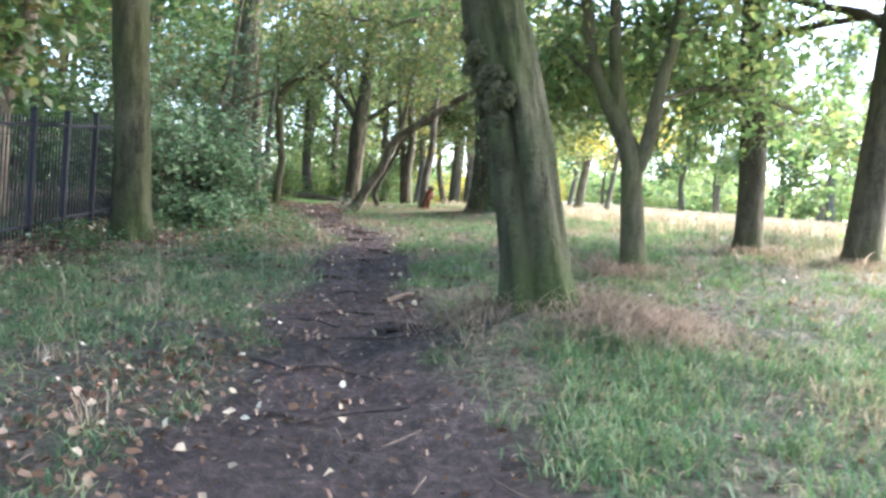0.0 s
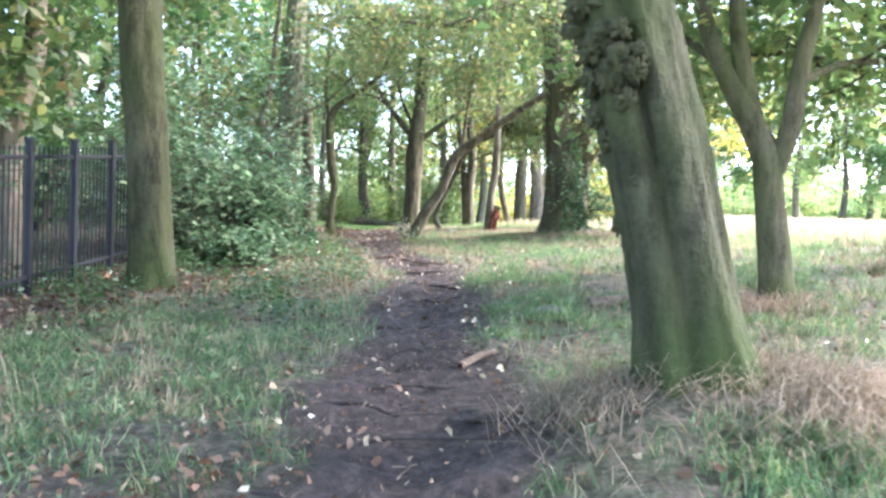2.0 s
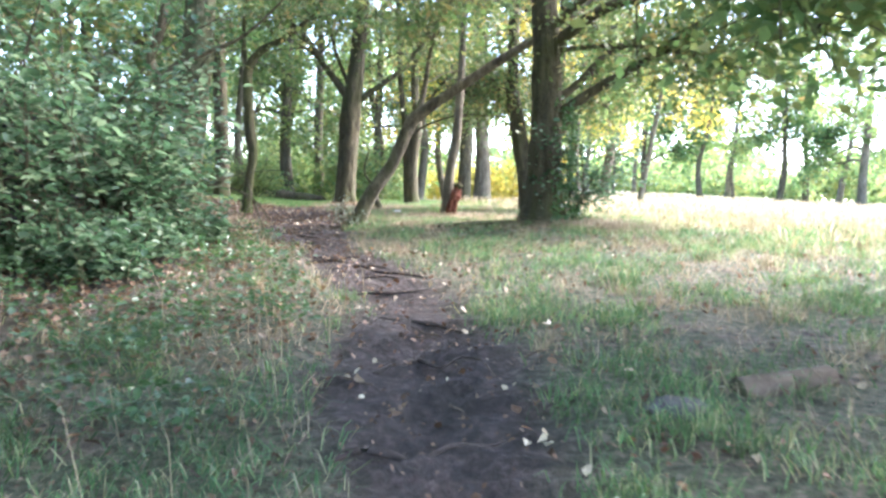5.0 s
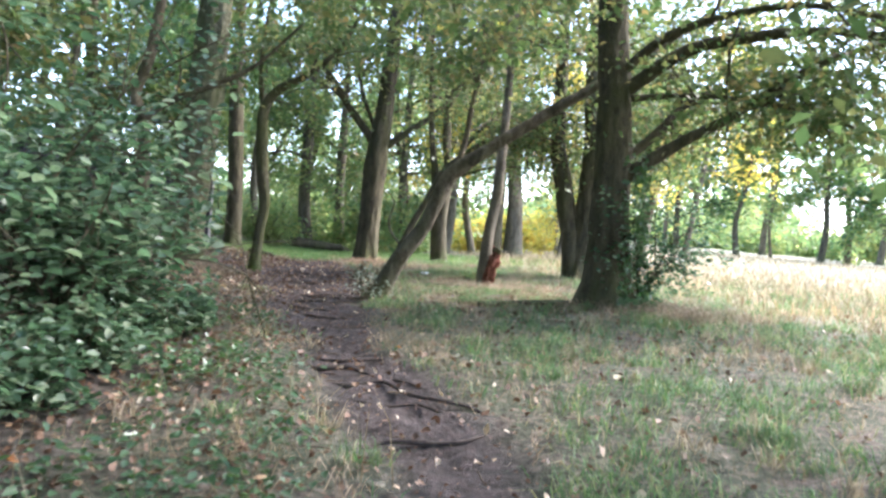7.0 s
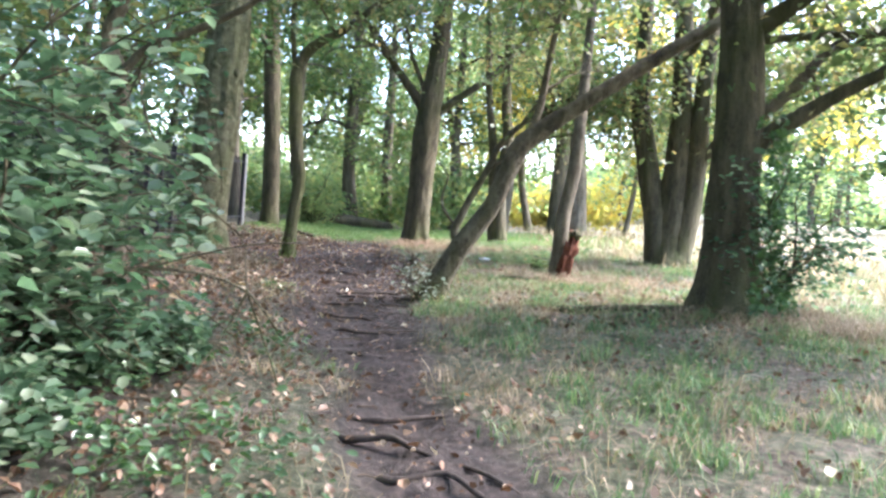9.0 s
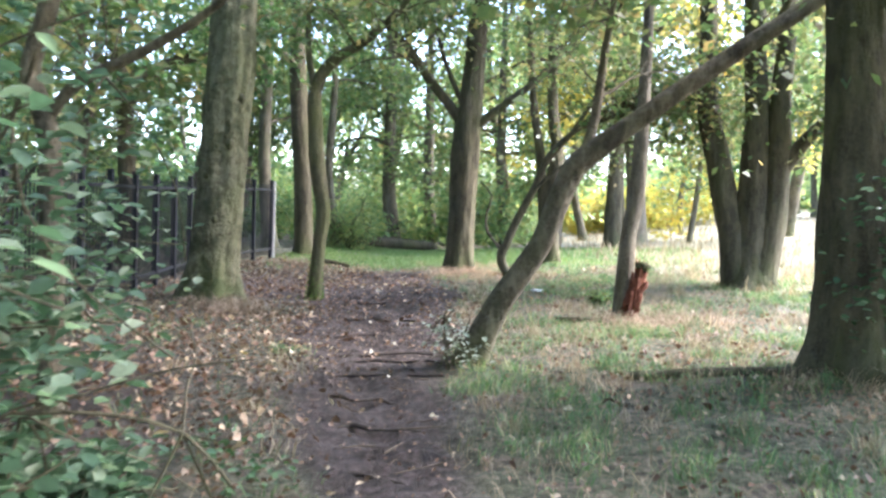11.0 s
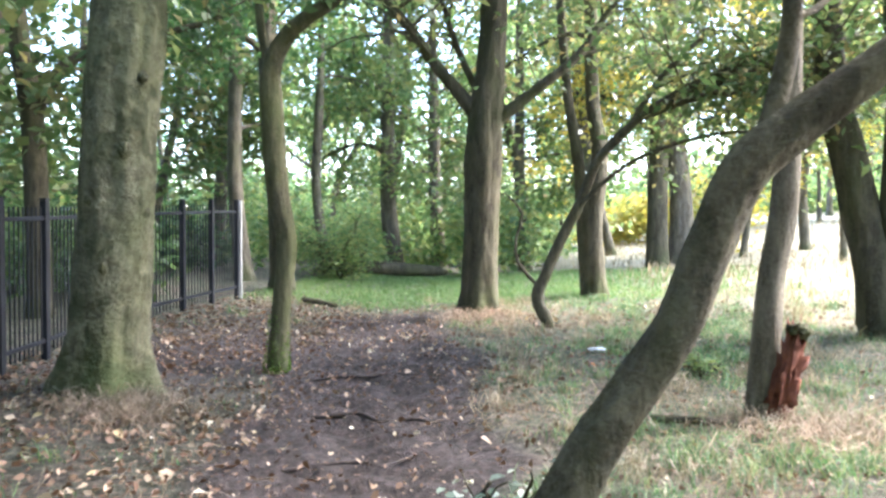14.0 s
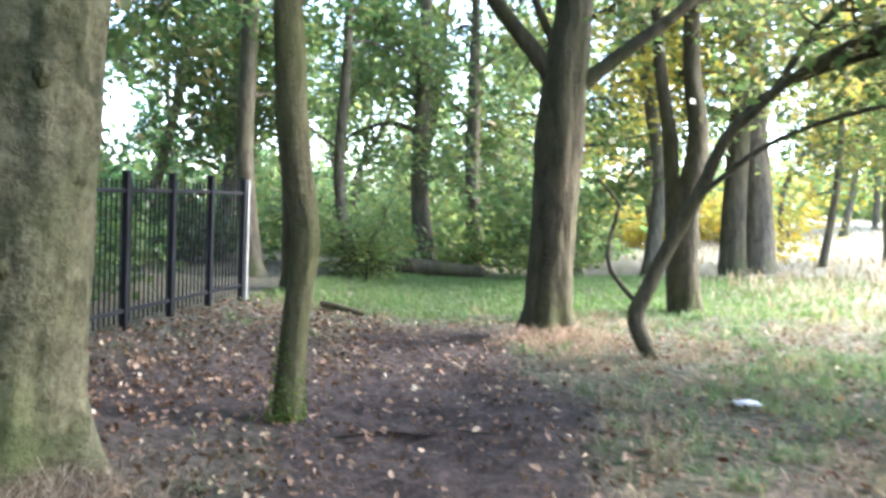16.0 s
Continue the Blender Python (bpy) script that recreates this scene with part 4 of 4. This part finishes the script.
# ivy on the oak's foot
n = 750
a, h = rng.uniform(-1.5, 0.7, n), rng.uniform(0, 1, n) ** 1.4 * 1.9
r = np.interp(h, [0, 0.5, 1.9], [0.52, 0.36, 0.3]) + rng.uniform(0, 0.12, n)
c = np.stack([-0.14 + r * np.cos(a), 18.29 + r * np.sin(a), land(-0.14, 18.29) + h + 0.05], 1)
tagged(new("ivy", leaves_mesh("ivy", c, 0.07, LEAF_IVY, 0.7, 0.0, hexa=True)), "dark green ivy climbing the oak's foot", "ivy", kind="stuff")


# ---- burrs, torn stump, logs, litter ----
def lump_mesh(name, sx, sy, sz, mat, seed, rough=0.25, freq=2.0):
    bm = bmesh.new()
    bmesh.ops.create_icosphere(bm, subdivisions=4, radius=1)
    for v in bm.verts:
        d = v.co.normalized()
        v.co = Vector((d.x * sx, d.y * sy, d.z * sz)) * (1 + rough * noise.noise(d * freq + Vector((seed, 0, 0))) + rough * 0.6 * noise.noise(d * freq * 3 + Vector((0, seed, 0))))
    me = bpy.data.meshes.new(name)
    bm.to_mesh(me)
    bm.free()
    me.polygons.foreach_set("use_smooth", [True] * len(me.polygons))
    me.materials.append(mat)
    return me


leaning = next(o for o in scene.objects if o.get("label", "").startswith("stout leaning"))
for i, (a, z, k) in enumerate(((-1.75, 2.24, 0.06), (-2.0, 2.3, 0.085), (-2.25, 2.2, 0.08), (-2.5, 2.36, 0.085), (-2.75, 2.22, 0.08), (-2.3, 2.42, 0.07), (-1.9, 2.44, 0.06), (-2.95, 2.05, 0.075), (-2.7, 1.93, 0.06), (-3.1, 1.84, 0.05),
                                (-3.0, 1.5, 0.055), (-2.2, 1.72, 0.045), (-2.6, 2.6, 0.085), (-3.0, 2.5, 0.09), (-3.05, 2.75, 0.07), (-1.6, 2.33, 0.05), (-2.05, 2.1, 0.055))):
    k *= 0.8
    cx, cr = float(np.interp(z, [0.6, 1.1, 1.83, 2.6, 3.4], [0.46, 0.37, 0.205, 0.01, -0.16])), 0.245
    child("burr", lump_mesh("burr", k, k, k * 1.1, BARK_OAK, i * 3.1, 0.75, 2.9), leaning, "dark knobbly burr").location = Vector((cx + cr * math.cos(a), 6.49 + cr * math.sin(a), z)) - leaning.location
mottled = next(o for o in scene.objects if o.get("label", "").startswith("tall mottled"))
for i, (a, h, k) in enumerate(((-0.9, 2.0, 0.05), (-1.3, 1.05, 0.035), (-0.5, 2.6, 0.04), (-1.9, 1.6, 0.035), (-0.2, 1.5, 0.04), (-1.1, 0.55, 0.035))):
    zz = float(land(-7.0, 21.15)) + h
    cx, cy = float(np.interp(zz, [1.37, 2.55, 4.87], [-7.03, -6.93, -6.83])), float(np.interp(zz, [1.37, 4.87], [21.15, 21.24]))
    child("knot", lump_mesh("knot", k, k, k * 1.4, BARK_OAK, i * 2.3, 0.3), mottled, "dark bark knot").location = Vector((cx + 0.285 * math.cos(a), cy + 0.285 * math.sin(a), zz)) - mottled.location
torn = next(o for o in scene.objects if "torn open" in o.get("label", ""))
splinter = child("torn_wood", lump_mesh("torn_wood", 0.078, 0.06, 0.35, TORN_WOOD, 4.0, 1.1, 3.4), torn, "ragged red-brown torn heartwood")
splinter.location, splinter.rotation_euler = Vector((-1.66, 21.15, float(land(-1.66, 21.15)) + 0.28)) - torn.location, (0.05, 0.22, 0.4)
cap = child("torn_bark", lump_mesh("torn_bark", 0.06, 0.05, 0.045, BARK_OAK, 7.0, 0.9, 1.8), torn, "dark curled bark over the wound")
cap.location = Vector((-1.58, 21.14, float(land(-1.6, 21.2)) + 0.66)) - torn.location
mossy = next(o for o in scene.objects if "mossy green foot" in o.get("label", ""))
nn = 1400
a, h = rng.uniform(0, 2 * np.pi, nn), rng.uniform(0, 1, nn) ** 2.6 * 0.6
rr = np.interp(h, [0, 0.5], [0.145, 0.106])
child("moss", leaves_mesh("moss", np.stack([rr * np.cos(a) + 0.03 * h, rr * np.sin(a) + 0.03 * h, h], 1), 0.022, MOSS, 0.6, 0.0), mossy, "bright green moss")


def stick(name, label, a, b, r, mat, category="stick"):
    mid = [(p + q) / 2 for p, q in zip(a, b)]
    pts = [(*a, r), (mid[0] + rng.normal(0, 0.02), mid[1] + rng.normal(0, 0.02), mid[2] + 0.01, r * 0.95), (*b, r * 0.75)]
    return tagged(new(name, tubes_mesh(name, [spline(pts, 0.05)], 9, mat, 0.12)), label, category)


def on(x, y, up=0.0):
    return (x, y, float(land(x, y)) + up)


stick("fallen_stick", "short pale broken stick lying on the path", on(-0.91, 7.74, 0.022), on(-0.7, 8.16, 0.028), 0.026, CUT_WOOD)
stick("fallen_log", "dark fallen branch on the glade's grass", on(-7.9, 27.9, 0.06), on(-7.2, 27.6, 0.05), 0.045, BARK_OAK, "log")


def sawn_log(label, a, b, r, mat):
    """A short log with both ends sawn flat; the darker left end is a face of its own."""
    a, b = np.array(a), np.array(b)
    d = (b - a) / np.linalg.norm(b - a)
    root = empty("sawn_log", tuple(a), label, "log")
    steps = np.linspace(0, np.linalg.norm(b - a), 9)
    line = np.array([[*(d * t), r * (1 + 0.04 * math.sin(9 * t + 1))] for t in steps])
    line = np.vstack([line, [*(d * (steps[-1] + 0.004)), 0.004]])
    child("log_body", tubes_mesh("log_body", [line], 18, mat, 0.08), root)
    face = np.array([[*(d * -0.012), 0.004], [*(d * -0.010), r * 0.96], [*(d * 0.01), r * 0.98]])
    child("sawn_end", tubes_mesh("sawn_end", [face], 18, BARK_OAK), root, "dark weathered sawn end")
    return root


sawn_log("short sawn log with a pale worn top lying in the grass", on(0.08, 9.93, 0.02), on(0.62, 10.1, 0.025), 0.07, CUT_WOOD)
STONE = plain("worn_grey_stone", (0.075, 0.068, 0.064), (0.165, 0.152, 0.144), 14, 0.85, 0, 0.5)
stone = tagged(new("flat_stone", lump_mesh("flat_stone", 0.165, 0.11, 0.055, STONE, 5.0, 0.16, 1.6)), "flat worn grey stone sunk in the grass beside the path", "stone")
stone.location = on(-0.26, 9.74, 0.008)
# dark strip by the oak stands in for the shade of a hollow
stick("dark_ground_strip", "long dark strip standing for the shaded hollow by the oak's foot", on(-1.85, 18.2, 0.02), on(-0.45, 18.15, 0.05), 0.04, BARK_OAK, "branch")
stick("dark_ground_strip", "dark fallen branch among the dry leaves", on(-2.6, 21.2, 0.03), on(-1.7, 20.9, 0.03), 0.03, BARK_OAK, "branch")
stick("fallen_log", "dark log at the far side of the glade", on(-8.6, 33.4, 0.15), on(-6.6, 33.8, 0.15), 0.17, BARK_OAK, "log")
slab = tagged(new("flat_root", lump_mesh("flat_root", 0.19, 0.1, 0.05, ROOT, 2.0, 0.3)), "flat worn root knob standing out of the path", "root")
slab.location = on(-0.58, 6.53, 0.0)
scrap = tagged(new("paper_scrap", lump_mesh("paper_scrap", 0.09, 0.05, 0.02, PAPER, 1.0, 0.5)), "crumpled white paper scrap on the grass", "litter")
scrap.location = on(-2.96, 23.73, 0.05)

# roots across the path
for i, (y, dx, w, sl) in enumerate(((4.6, 0.0, 0.9, 0.2), (5.4, -0.2, 1.0, -0.15), (6.3, 0.1, 1.2, 0.1), (6.75, -0.1, 1.1, -0.2), (7.4, 0.0, 0.7, 0.15), (8.4, 0.1, 0.8, -0.1), (9.3, -0.1, 0.7, 0.2), (10.6, 0.1, 0.6, 0.1),
                                    (11.6, 0.0, 0.7, -0.2), (12.6, 0.0, 0.7, 0.15), (13.2, 0.1, 0.9, -0.25), (13.5, 0.15, 1.0, -0.35), (14.0, 0.0, 0.9, -0.3), (14.5, -0.1, 0.8, 0.1), (16.0, 0.0, 0.7, -0.1), (16.8, 0.0, 0.7, 0.1),
                                    (17.5, 0.1, 0.8, -0.1), (18.3, 0.2, 1.0, 0.1), (18.8, 0.3, 1.2, -0.15), (19.2, 0.4, 1.3, 0.1), (20.3, 0.0, 1.0, 0.2), (21.4, 0.2, 1.2, -0.2), (23.0, 0.0, 1.0, 0.2))):
    x0 = float(path_x(y)) + dx
    pts = []
    for k in range(7):
        f = k / 6 - 0.5
        x, yy = x0 + f * w * 1.3, y + sl * f * 2 + rng.normal(0, 0.05)
        pts.append((*on(x, yy, rng.uniform(-0.02, 0.008) - 0.05 * abs(2 * f) ** 3), 0.02 * (1 - 0.5 * (f + 0.5)) * rng.uniform(0.6, 1.3)))
    tagged(new("tree_root", tubes_mesh("tree_root", [spline(pts, 0.05)], 8, ROOT, 0.12)), "dark worn tree root crossing the muddy path", "root", "roots across the path")


# ---- grass and fallen leaves ----
def blades(name, label, x, y, length, width, mat, lay=0.5):
    n = len(x)
    z = land(x, y) - 0.01
    a = rng.uniform(0, 2 * np.pi, n)
    d = np.stack([np.cos(a), np.sin(a), np.zeros(n)], 1)
    b = rng.uniform(0, 2 * np.pi, n)
    s = np.stack([np.cos(b), np.sin(b), np.zeros(n)], 1)
    ln, w, bend = length[:, None], width[:, None] * 0.5, (lay * rng.uniform(0.2, 1.5, n))[:, None]
    p0 = np.stack([x, y, z], 1)
    up = np.array([[0, 0, 1.0]])
    p1 = p0 + up * ln * 0.55 + d * ln * 0.25 * bend
    p2 = p0 + up * ln * np.maximum(0.25, 1 - 0.35 * bend) + d * ln * 0.85 * bend
    verts = np.stack([p0 - s * w, p0 + s * w, p1 + s * w * 0.8, p1 - s * w * 0.8, p2 + s * w * 0.15, p2 - s * w * 0.15], 1).reshape(-1, 3)
    k = np.arange(n)[:, None] * 6
    faces = np.vstack([k + [[0, 1, 2, 3]], k + [[3, 2, 4, 5]]])
    return tagged(new(name, mesh_np(name, verts, faces, mat)), label, "grass", kind="stuff")


def sow(n, box, keep, clump=0.0, per=1):
    x0, x1, y0, y1 = box
    x, y = rng.uniform(x0, x1, n), rng.uniform(y0, y1, n)
    ok = rng.uniform(0, 1, n) < keep(x, y)
    x, y = np.repeat(x[ok], per), np.repeat(y[ok], per)
    return x + rng.normal(0, clump, len(x)), y + rng.normal(0, clump, len(y))


def patchy(x, y, f, s):
    return 0.5 + 0.55 * np.sin(f * x + s + np.sin(0.9 * f * y)) * np.sin(f * 0.8 * y + 2 * s + np.sin(1.3 * f * x)) + 0.35 * np.sin(2.3 * f * x + f * y + s) * np.sin(1.7 * f * y - 1.1 * f * x)


def green_keep(x, y):
    left = (x < path_x(y))
    shade = np.where(left, 1.0 - 0.75 * smooth01(8.5, 12, y), 0.95 - 0.2 * smooth01(14, 20, y))
    glade = smooth01(27.5, 28.5, y) * 0.9
    return np.clip((1 - worn(x, y) * 1.15), 0, 1) * np.clip(np.maximum(shade, glade) * (0.12 + 1.1 * smooth01(0.25, 0.7, patchy(x, y, 1.7, 1.0))) * (0.2 + 1.1 * smooth01(0.3, 0.65, patchy(x, y, 4.6, 2.0))), 0, 1) * (1 - 0.65 * meadow(x, y))


def straw_keep(x, y):
    left = (x < path_x(y))
    base = np.where(left, 0.32 + 0.2 * smooth01(5, 12, y) * (y < 20), 0.38 + 0.2 * smooth01(9, 16, y)) * (1 - 0.7 * smooth01(27.5, 28.5, y))
    return np.clip(1 - worn(x, y) * 1.15, 0, 1) * np.clip(np.maximum(base, meadow(x, y)) * (0.25 + 0.9 * (1 - smooth01(0.3, 0.75, patchy(x, y, 1.7, 1.0)))) * (0.3 + 0.9 * (1 - smooth01(0.35, 0.7, patchy(x, y, 4.6, 2.0)))), 0, 1)


NEAR = (-8.5, 7.5, 1.6, 28.5)
x, y = sow(36000, NEAR, green_keep, 0.05, 4)
blades("grass", "soft green woodland grass in tussocks", x, y, rng.uniform(0.05, 0.15, len(x)), rng.uniform(0.005, 0.010, len(x)), GRASS_GREEN, 1.3)
x, y = sow(38000, NEAR, straw_keep, 0.06, 4)
blades("dry_grass", "dry straw-coloured grass beside the path", x, y, rng.uniform(0.06, 0.2, len(x)), rng.uniform(0.003, 0.007, len(x)), GRASS_STRAW, 1.6)
x, y = sow(52000, (-4, 26, 5, 60), lambda x, y: meadow(x, y) * (0.35 + 0.65 * (y < 34)))
blades("meadow_grass", "pale dry meadow grass in open light", x, y, rng.uniform(0.15, 0.36, len(x)), rng.uniform(0.015, 0.035, len(x)), GRASS_STRAW, 0.8)
x, y = sow(15000, (-9.0, 0.5, 27.3, 34.0), lambda x, y: smooth01(27.3, 28.6, y) * (1 - 0.7 * meadow(x, y)), 0.04, 3)
blades("grass", "short bright green grass of the glade", x, y, rng.uniform(0.06, 0.14, len(x)), rng.uniform(0.008, 0.014, len(x)), GRASS_GLADE, 0.9)
x, y = sow(19000, (-5.4, -0.6, 2.0, 11.5), lambda x, y: (1 - smooth01(9.0, 11.5, y)) * np.clip(1 - 1.3 * worn(x, y), 0, 1) * (x < path_x(y)) * (0.35 + 0.65 * smooth01(0.2, 0.6, patchy(x, y, 1.1, 2.0))) * (0.1 + 0.9 * smooth01(0.3, 0.6, patchy(x, y, 4.1, 0.6))), 0.05, 4)
blades("grass", "lush green grass on the bank beside the path", x, y, rng.uniform(0.05, 0.14, len(x)), rng.uniform(0.005, 0.011, len(x)), GRASS_LUSH, 1.8)
x, y = sow(5000, (0.35, 3.4, 2.4, 6.0), lambda x, y: np.clip(1 - 1.3 * worn(x, y), 0, 1) * (0.3 + 0.7 * smooth01(0.3, 0.7, patchy(x, y, 1.3, 0.4))), 0.05, 4)
blades("grass", "lush green grass patch beside the leaning trunk", x, y, rng.uniform(0.05, 0.16, len(x)), rng.uniform(0.006, 0.011, len(x)), GRASS_LUSH, 1.3)
# tussocks: tight rounded clumps of longer blades
for nm, lab, k, keep, mat, tall in (("grass", "rounded green grass tussocks", 4200, green_keep, GRASS_GREEN, 0.2), ("dry_grass", "bleached dry grass tussocks", 2200, straw_keep, GRASS_STRAW, 0.24)):
    x, y = sow(k, NEAR, keep, 0.055, 26)
    blades(nm, lab, x, y, rng.uniform(0.4, 1.0, len(x)) * tall, rng.uniform(0.004, 0.009, len(x)), mat, 1.2)
x, y = sow(7000, (-3.4, 6.5, 8.5, 26.0), lambda x, y: np.clip(1 - 1.3 * worn(x, y), 0, 1) * smooth01(0.4, 0.75, patchy(x, y, 2.3, 1.1)) * 0.8 * (x > path_x(y)), 0.09, 22)
blades("grass", "patches of fresh green grass among the dry grass", x, y, rng.uniform(0.06, 0.17, len(x)), rng.uniform(0.005, 0.010, len(x)), GRASS_GREEN, 1.3)
# straw mats heaped at the feet of trees
for cx, cy, r, k in ((1.1, 6.35, 0.5, 2600), (-0.05, 6.3, 0.35, 500), (1.6, 9.6, 0.4, 700), (-6.6, 20.8, 0.4, 900), (0.6, 17.9, 0.7, 1300), (-1.5, 20.9, 0.6, 900), (3.75, 11.7, 0.5, 600), (4.8, 10.7, 0.5, 600), (-4.6, 26.2, 0.45, 700)):
    x, y = cx + rng.normal(0, r * 0.6, k), cy + rng.normal(0, r * 0.6, k)
    blades("dry_grass", "matted pale dry grass heaped at a tree's foot", x, y, rng.uniform(0.12, 0.3, k), rng.uniform(0.004, 0.008, k), GRASS_MAT, 2.3)
# tall seeding stalks
x, y = sow(700, (-5.2, -1.6, 3, 14), lambda x, y: 0.25 * (1 - worn(x, y)))
blades("grass_stalks", "tall thin dry seeding stalks", x, y, rng.uniform(0.35, 0.7, len(x)), rng.uniform(0.004, 0.007, len(x)), GRASS_STRAW, 0.5)


def fallen(name, label, x, y, size, mat, up=0.02):
    c = np.stack([x, y, land(x, y) + up + rng.uniform(-0.005, 0.02, len(x))], 1)
    return tagged(new(name, leaves_mesh(name, c, size, mat, 0.62, 0.25, hexa=True, ragged=0.55)), label, "leaves", kind="stuff")


LITTER_BUFF = leaf_material("fallen_leaf_buff", [(0.0, (0.17, 0.10, 0.065)), (0.4, (0.30, 0.205, 0.145)), (0.75, (0.43, 0.335, 0.25)), (0.95, (0.50, 0.39, 0.21)), (1.0, (0.50, 0.20, 0.07))], (1.2, 1.2, 1.0), 0.15, 0.55)


def litter_keep(x, y):
    fence_side = np.exp(-((x - np.interp(y, [3, 9.5, 18, 24, 28], [-4.5, -5.3, -7.2, -8.2, -8.3])) / 1.1) ** 2)
    wood_floor = smooth01(17.5, 20, y) * (1 - smooth01(26.5, 28, y)) * np.exp(-((x + 5.0) / 3.2) ** 2)
    start = np.exp(-((x + 1.9) / 0.8) ** 2 - ((y - 4.2) / 1.8) ** 2)
    mid = 0.5 * np.exp(-((x - path_x(y) + 1.1) / 0.6) ** 2) * smooth01(9, 12, y)
    return np.clip(0.95 * fence_side + 0.62 * wood_floor * (0.25 + 0.75 * smooth01(0.3, 0.65, patchy(x, y, 1.1, 0.5))) + 0.9 * start + mid + 0.3 * np.exp(-((x + 1.2) / 1.6) ** 2 - ((y - 17.5) / 3.5) ** 2) + 0.95 * np.exp(-((x + 5.4) / 1.1) ** 2 - ((y - 17.6) / 2.2) ** 2) + 0.85 * np.exp(-((x + 4.3) / 1.0) ** 2 - ((y - 12.3) / 2.8) ** 2) + 0.05 + 0.07 * (x > path_x(y) + 0.5) + 0.1 * (x < path_x(y) - 0.6) * (y < 12), 0, 1) * (1 - 0.8 * np.exp(-((x - path_x(y) - 0.2) / 0.75) ** 2) * smooth01(15, 17, y) * (1 - smooth01(23, 25.5, y))) * (1 - smooth01(27, 29, y))


x, y = sow(66000, (-9, 5, 1, 29), litter_keep)
fallen("fallen_leaves", "brown and buff fallen leaves on the woodland floor", x, y, 0.06, LITTER)
x, y = sow(4000, (-8, 4, 1, 29), lambda x, y: np.clip(0.13 + 0.3 * worn(x, y) + 0.3 * litter_keep(x, y), 0, 1) * (0.3 + 0.9 * smooth01(0.3, 0.7, patchy(x, y, 0.9, 0.7))))
fallen("fallen_leaves", "scattered pale fallen leaves on the muddy path", x, y, 0.062, LITTER_PALE, 0.03)
x, y = sow(330, (-8.6, -1.5, 20, 27.3), lambda x, y: np.clip(litter_keep(x, y), 0, 1))
fallen("fallen_leaves", "large buff and yellow fallen leaves on the trodden clearing", x, y, 0.09, LITTER_BUFF, 0.03)
x, y = sow(800, (-7.2, -3.9, 16.0, 21.5), lambda x, y: np.clip(litter_keep(x, y) * 0.8, 0, 1) * (x < path_x(y) - 0.7))
fallen("fallen_leaves", "curled russet and buff leaves heaped on the bank", x, y, 0.08, LITTER_BUFF, 0.035)
x, y = sow(1300, (-6.5, -2.4, 9.0, 16.0), lambda x, y: 0.6 * (x < path_x(y) - 0.65) * smooth01(0.35, 0.7, patchy(x, y, 3.1, 0.3)))
c = np.stack([x, y, land(x, y)], 1)
cc = np.repeat(c, 14, 0) + rng.normal(0, 1, (len(c) * 14, 3)) * (0.1, 0.1, 0.05) + (0, 0, 0.14)
tagged(new("low_plants", leaves_mesh("low_plants", cc, 0.055, LEAF_IVY, 0.6, 0.6, hexa=True)), "low dark green leafy ground plants beside the path", "plants", kind="stuff")
lines = []
for k in range(130):
    ty = rng.uniform(2.5, 25)
    tx = float(path_x(ty)) + rng.normal(0, 0.9)
    a, ln = rng.uniform(0, 2 * np.pi), rng.uniform(0.08, 0.32)
    pts = [(*on(tx + math.cos(a) * ln * f, ty + math.sin(a) * ln * f, 0.018 + rng.uniform(-0.004, 0.012)), rng.uniform(0.003, 0.007)) for f in (0, 0.35, 0.7, 1)]
    lines.append(spline(pts, 0.05))
tagged(new("twigs", tubes_mesh("twigs", lines, 5, CUT_WOOD)), "small broken twigs scattered on the path", "twigs", kind="stuff")
x, y = sow(34000, (-8, 5, 1.8, 27), lambda x, y: 0.35 + 0.5 * litter_keep(x, y) + 0.25 * worn(x, y))
c = np.stack([x, y, land(x, y) + rng.uniform(0.0, 0.05, len(x))], 1)
tagged(new("leaf_crumbs", leaves_mesh("leaf_crumbs", c, 0.034, LITTER, 0.6, 0.3)), "small brown crumbs of dead leaf and bark on the ground", "leaves", kind="stuff")
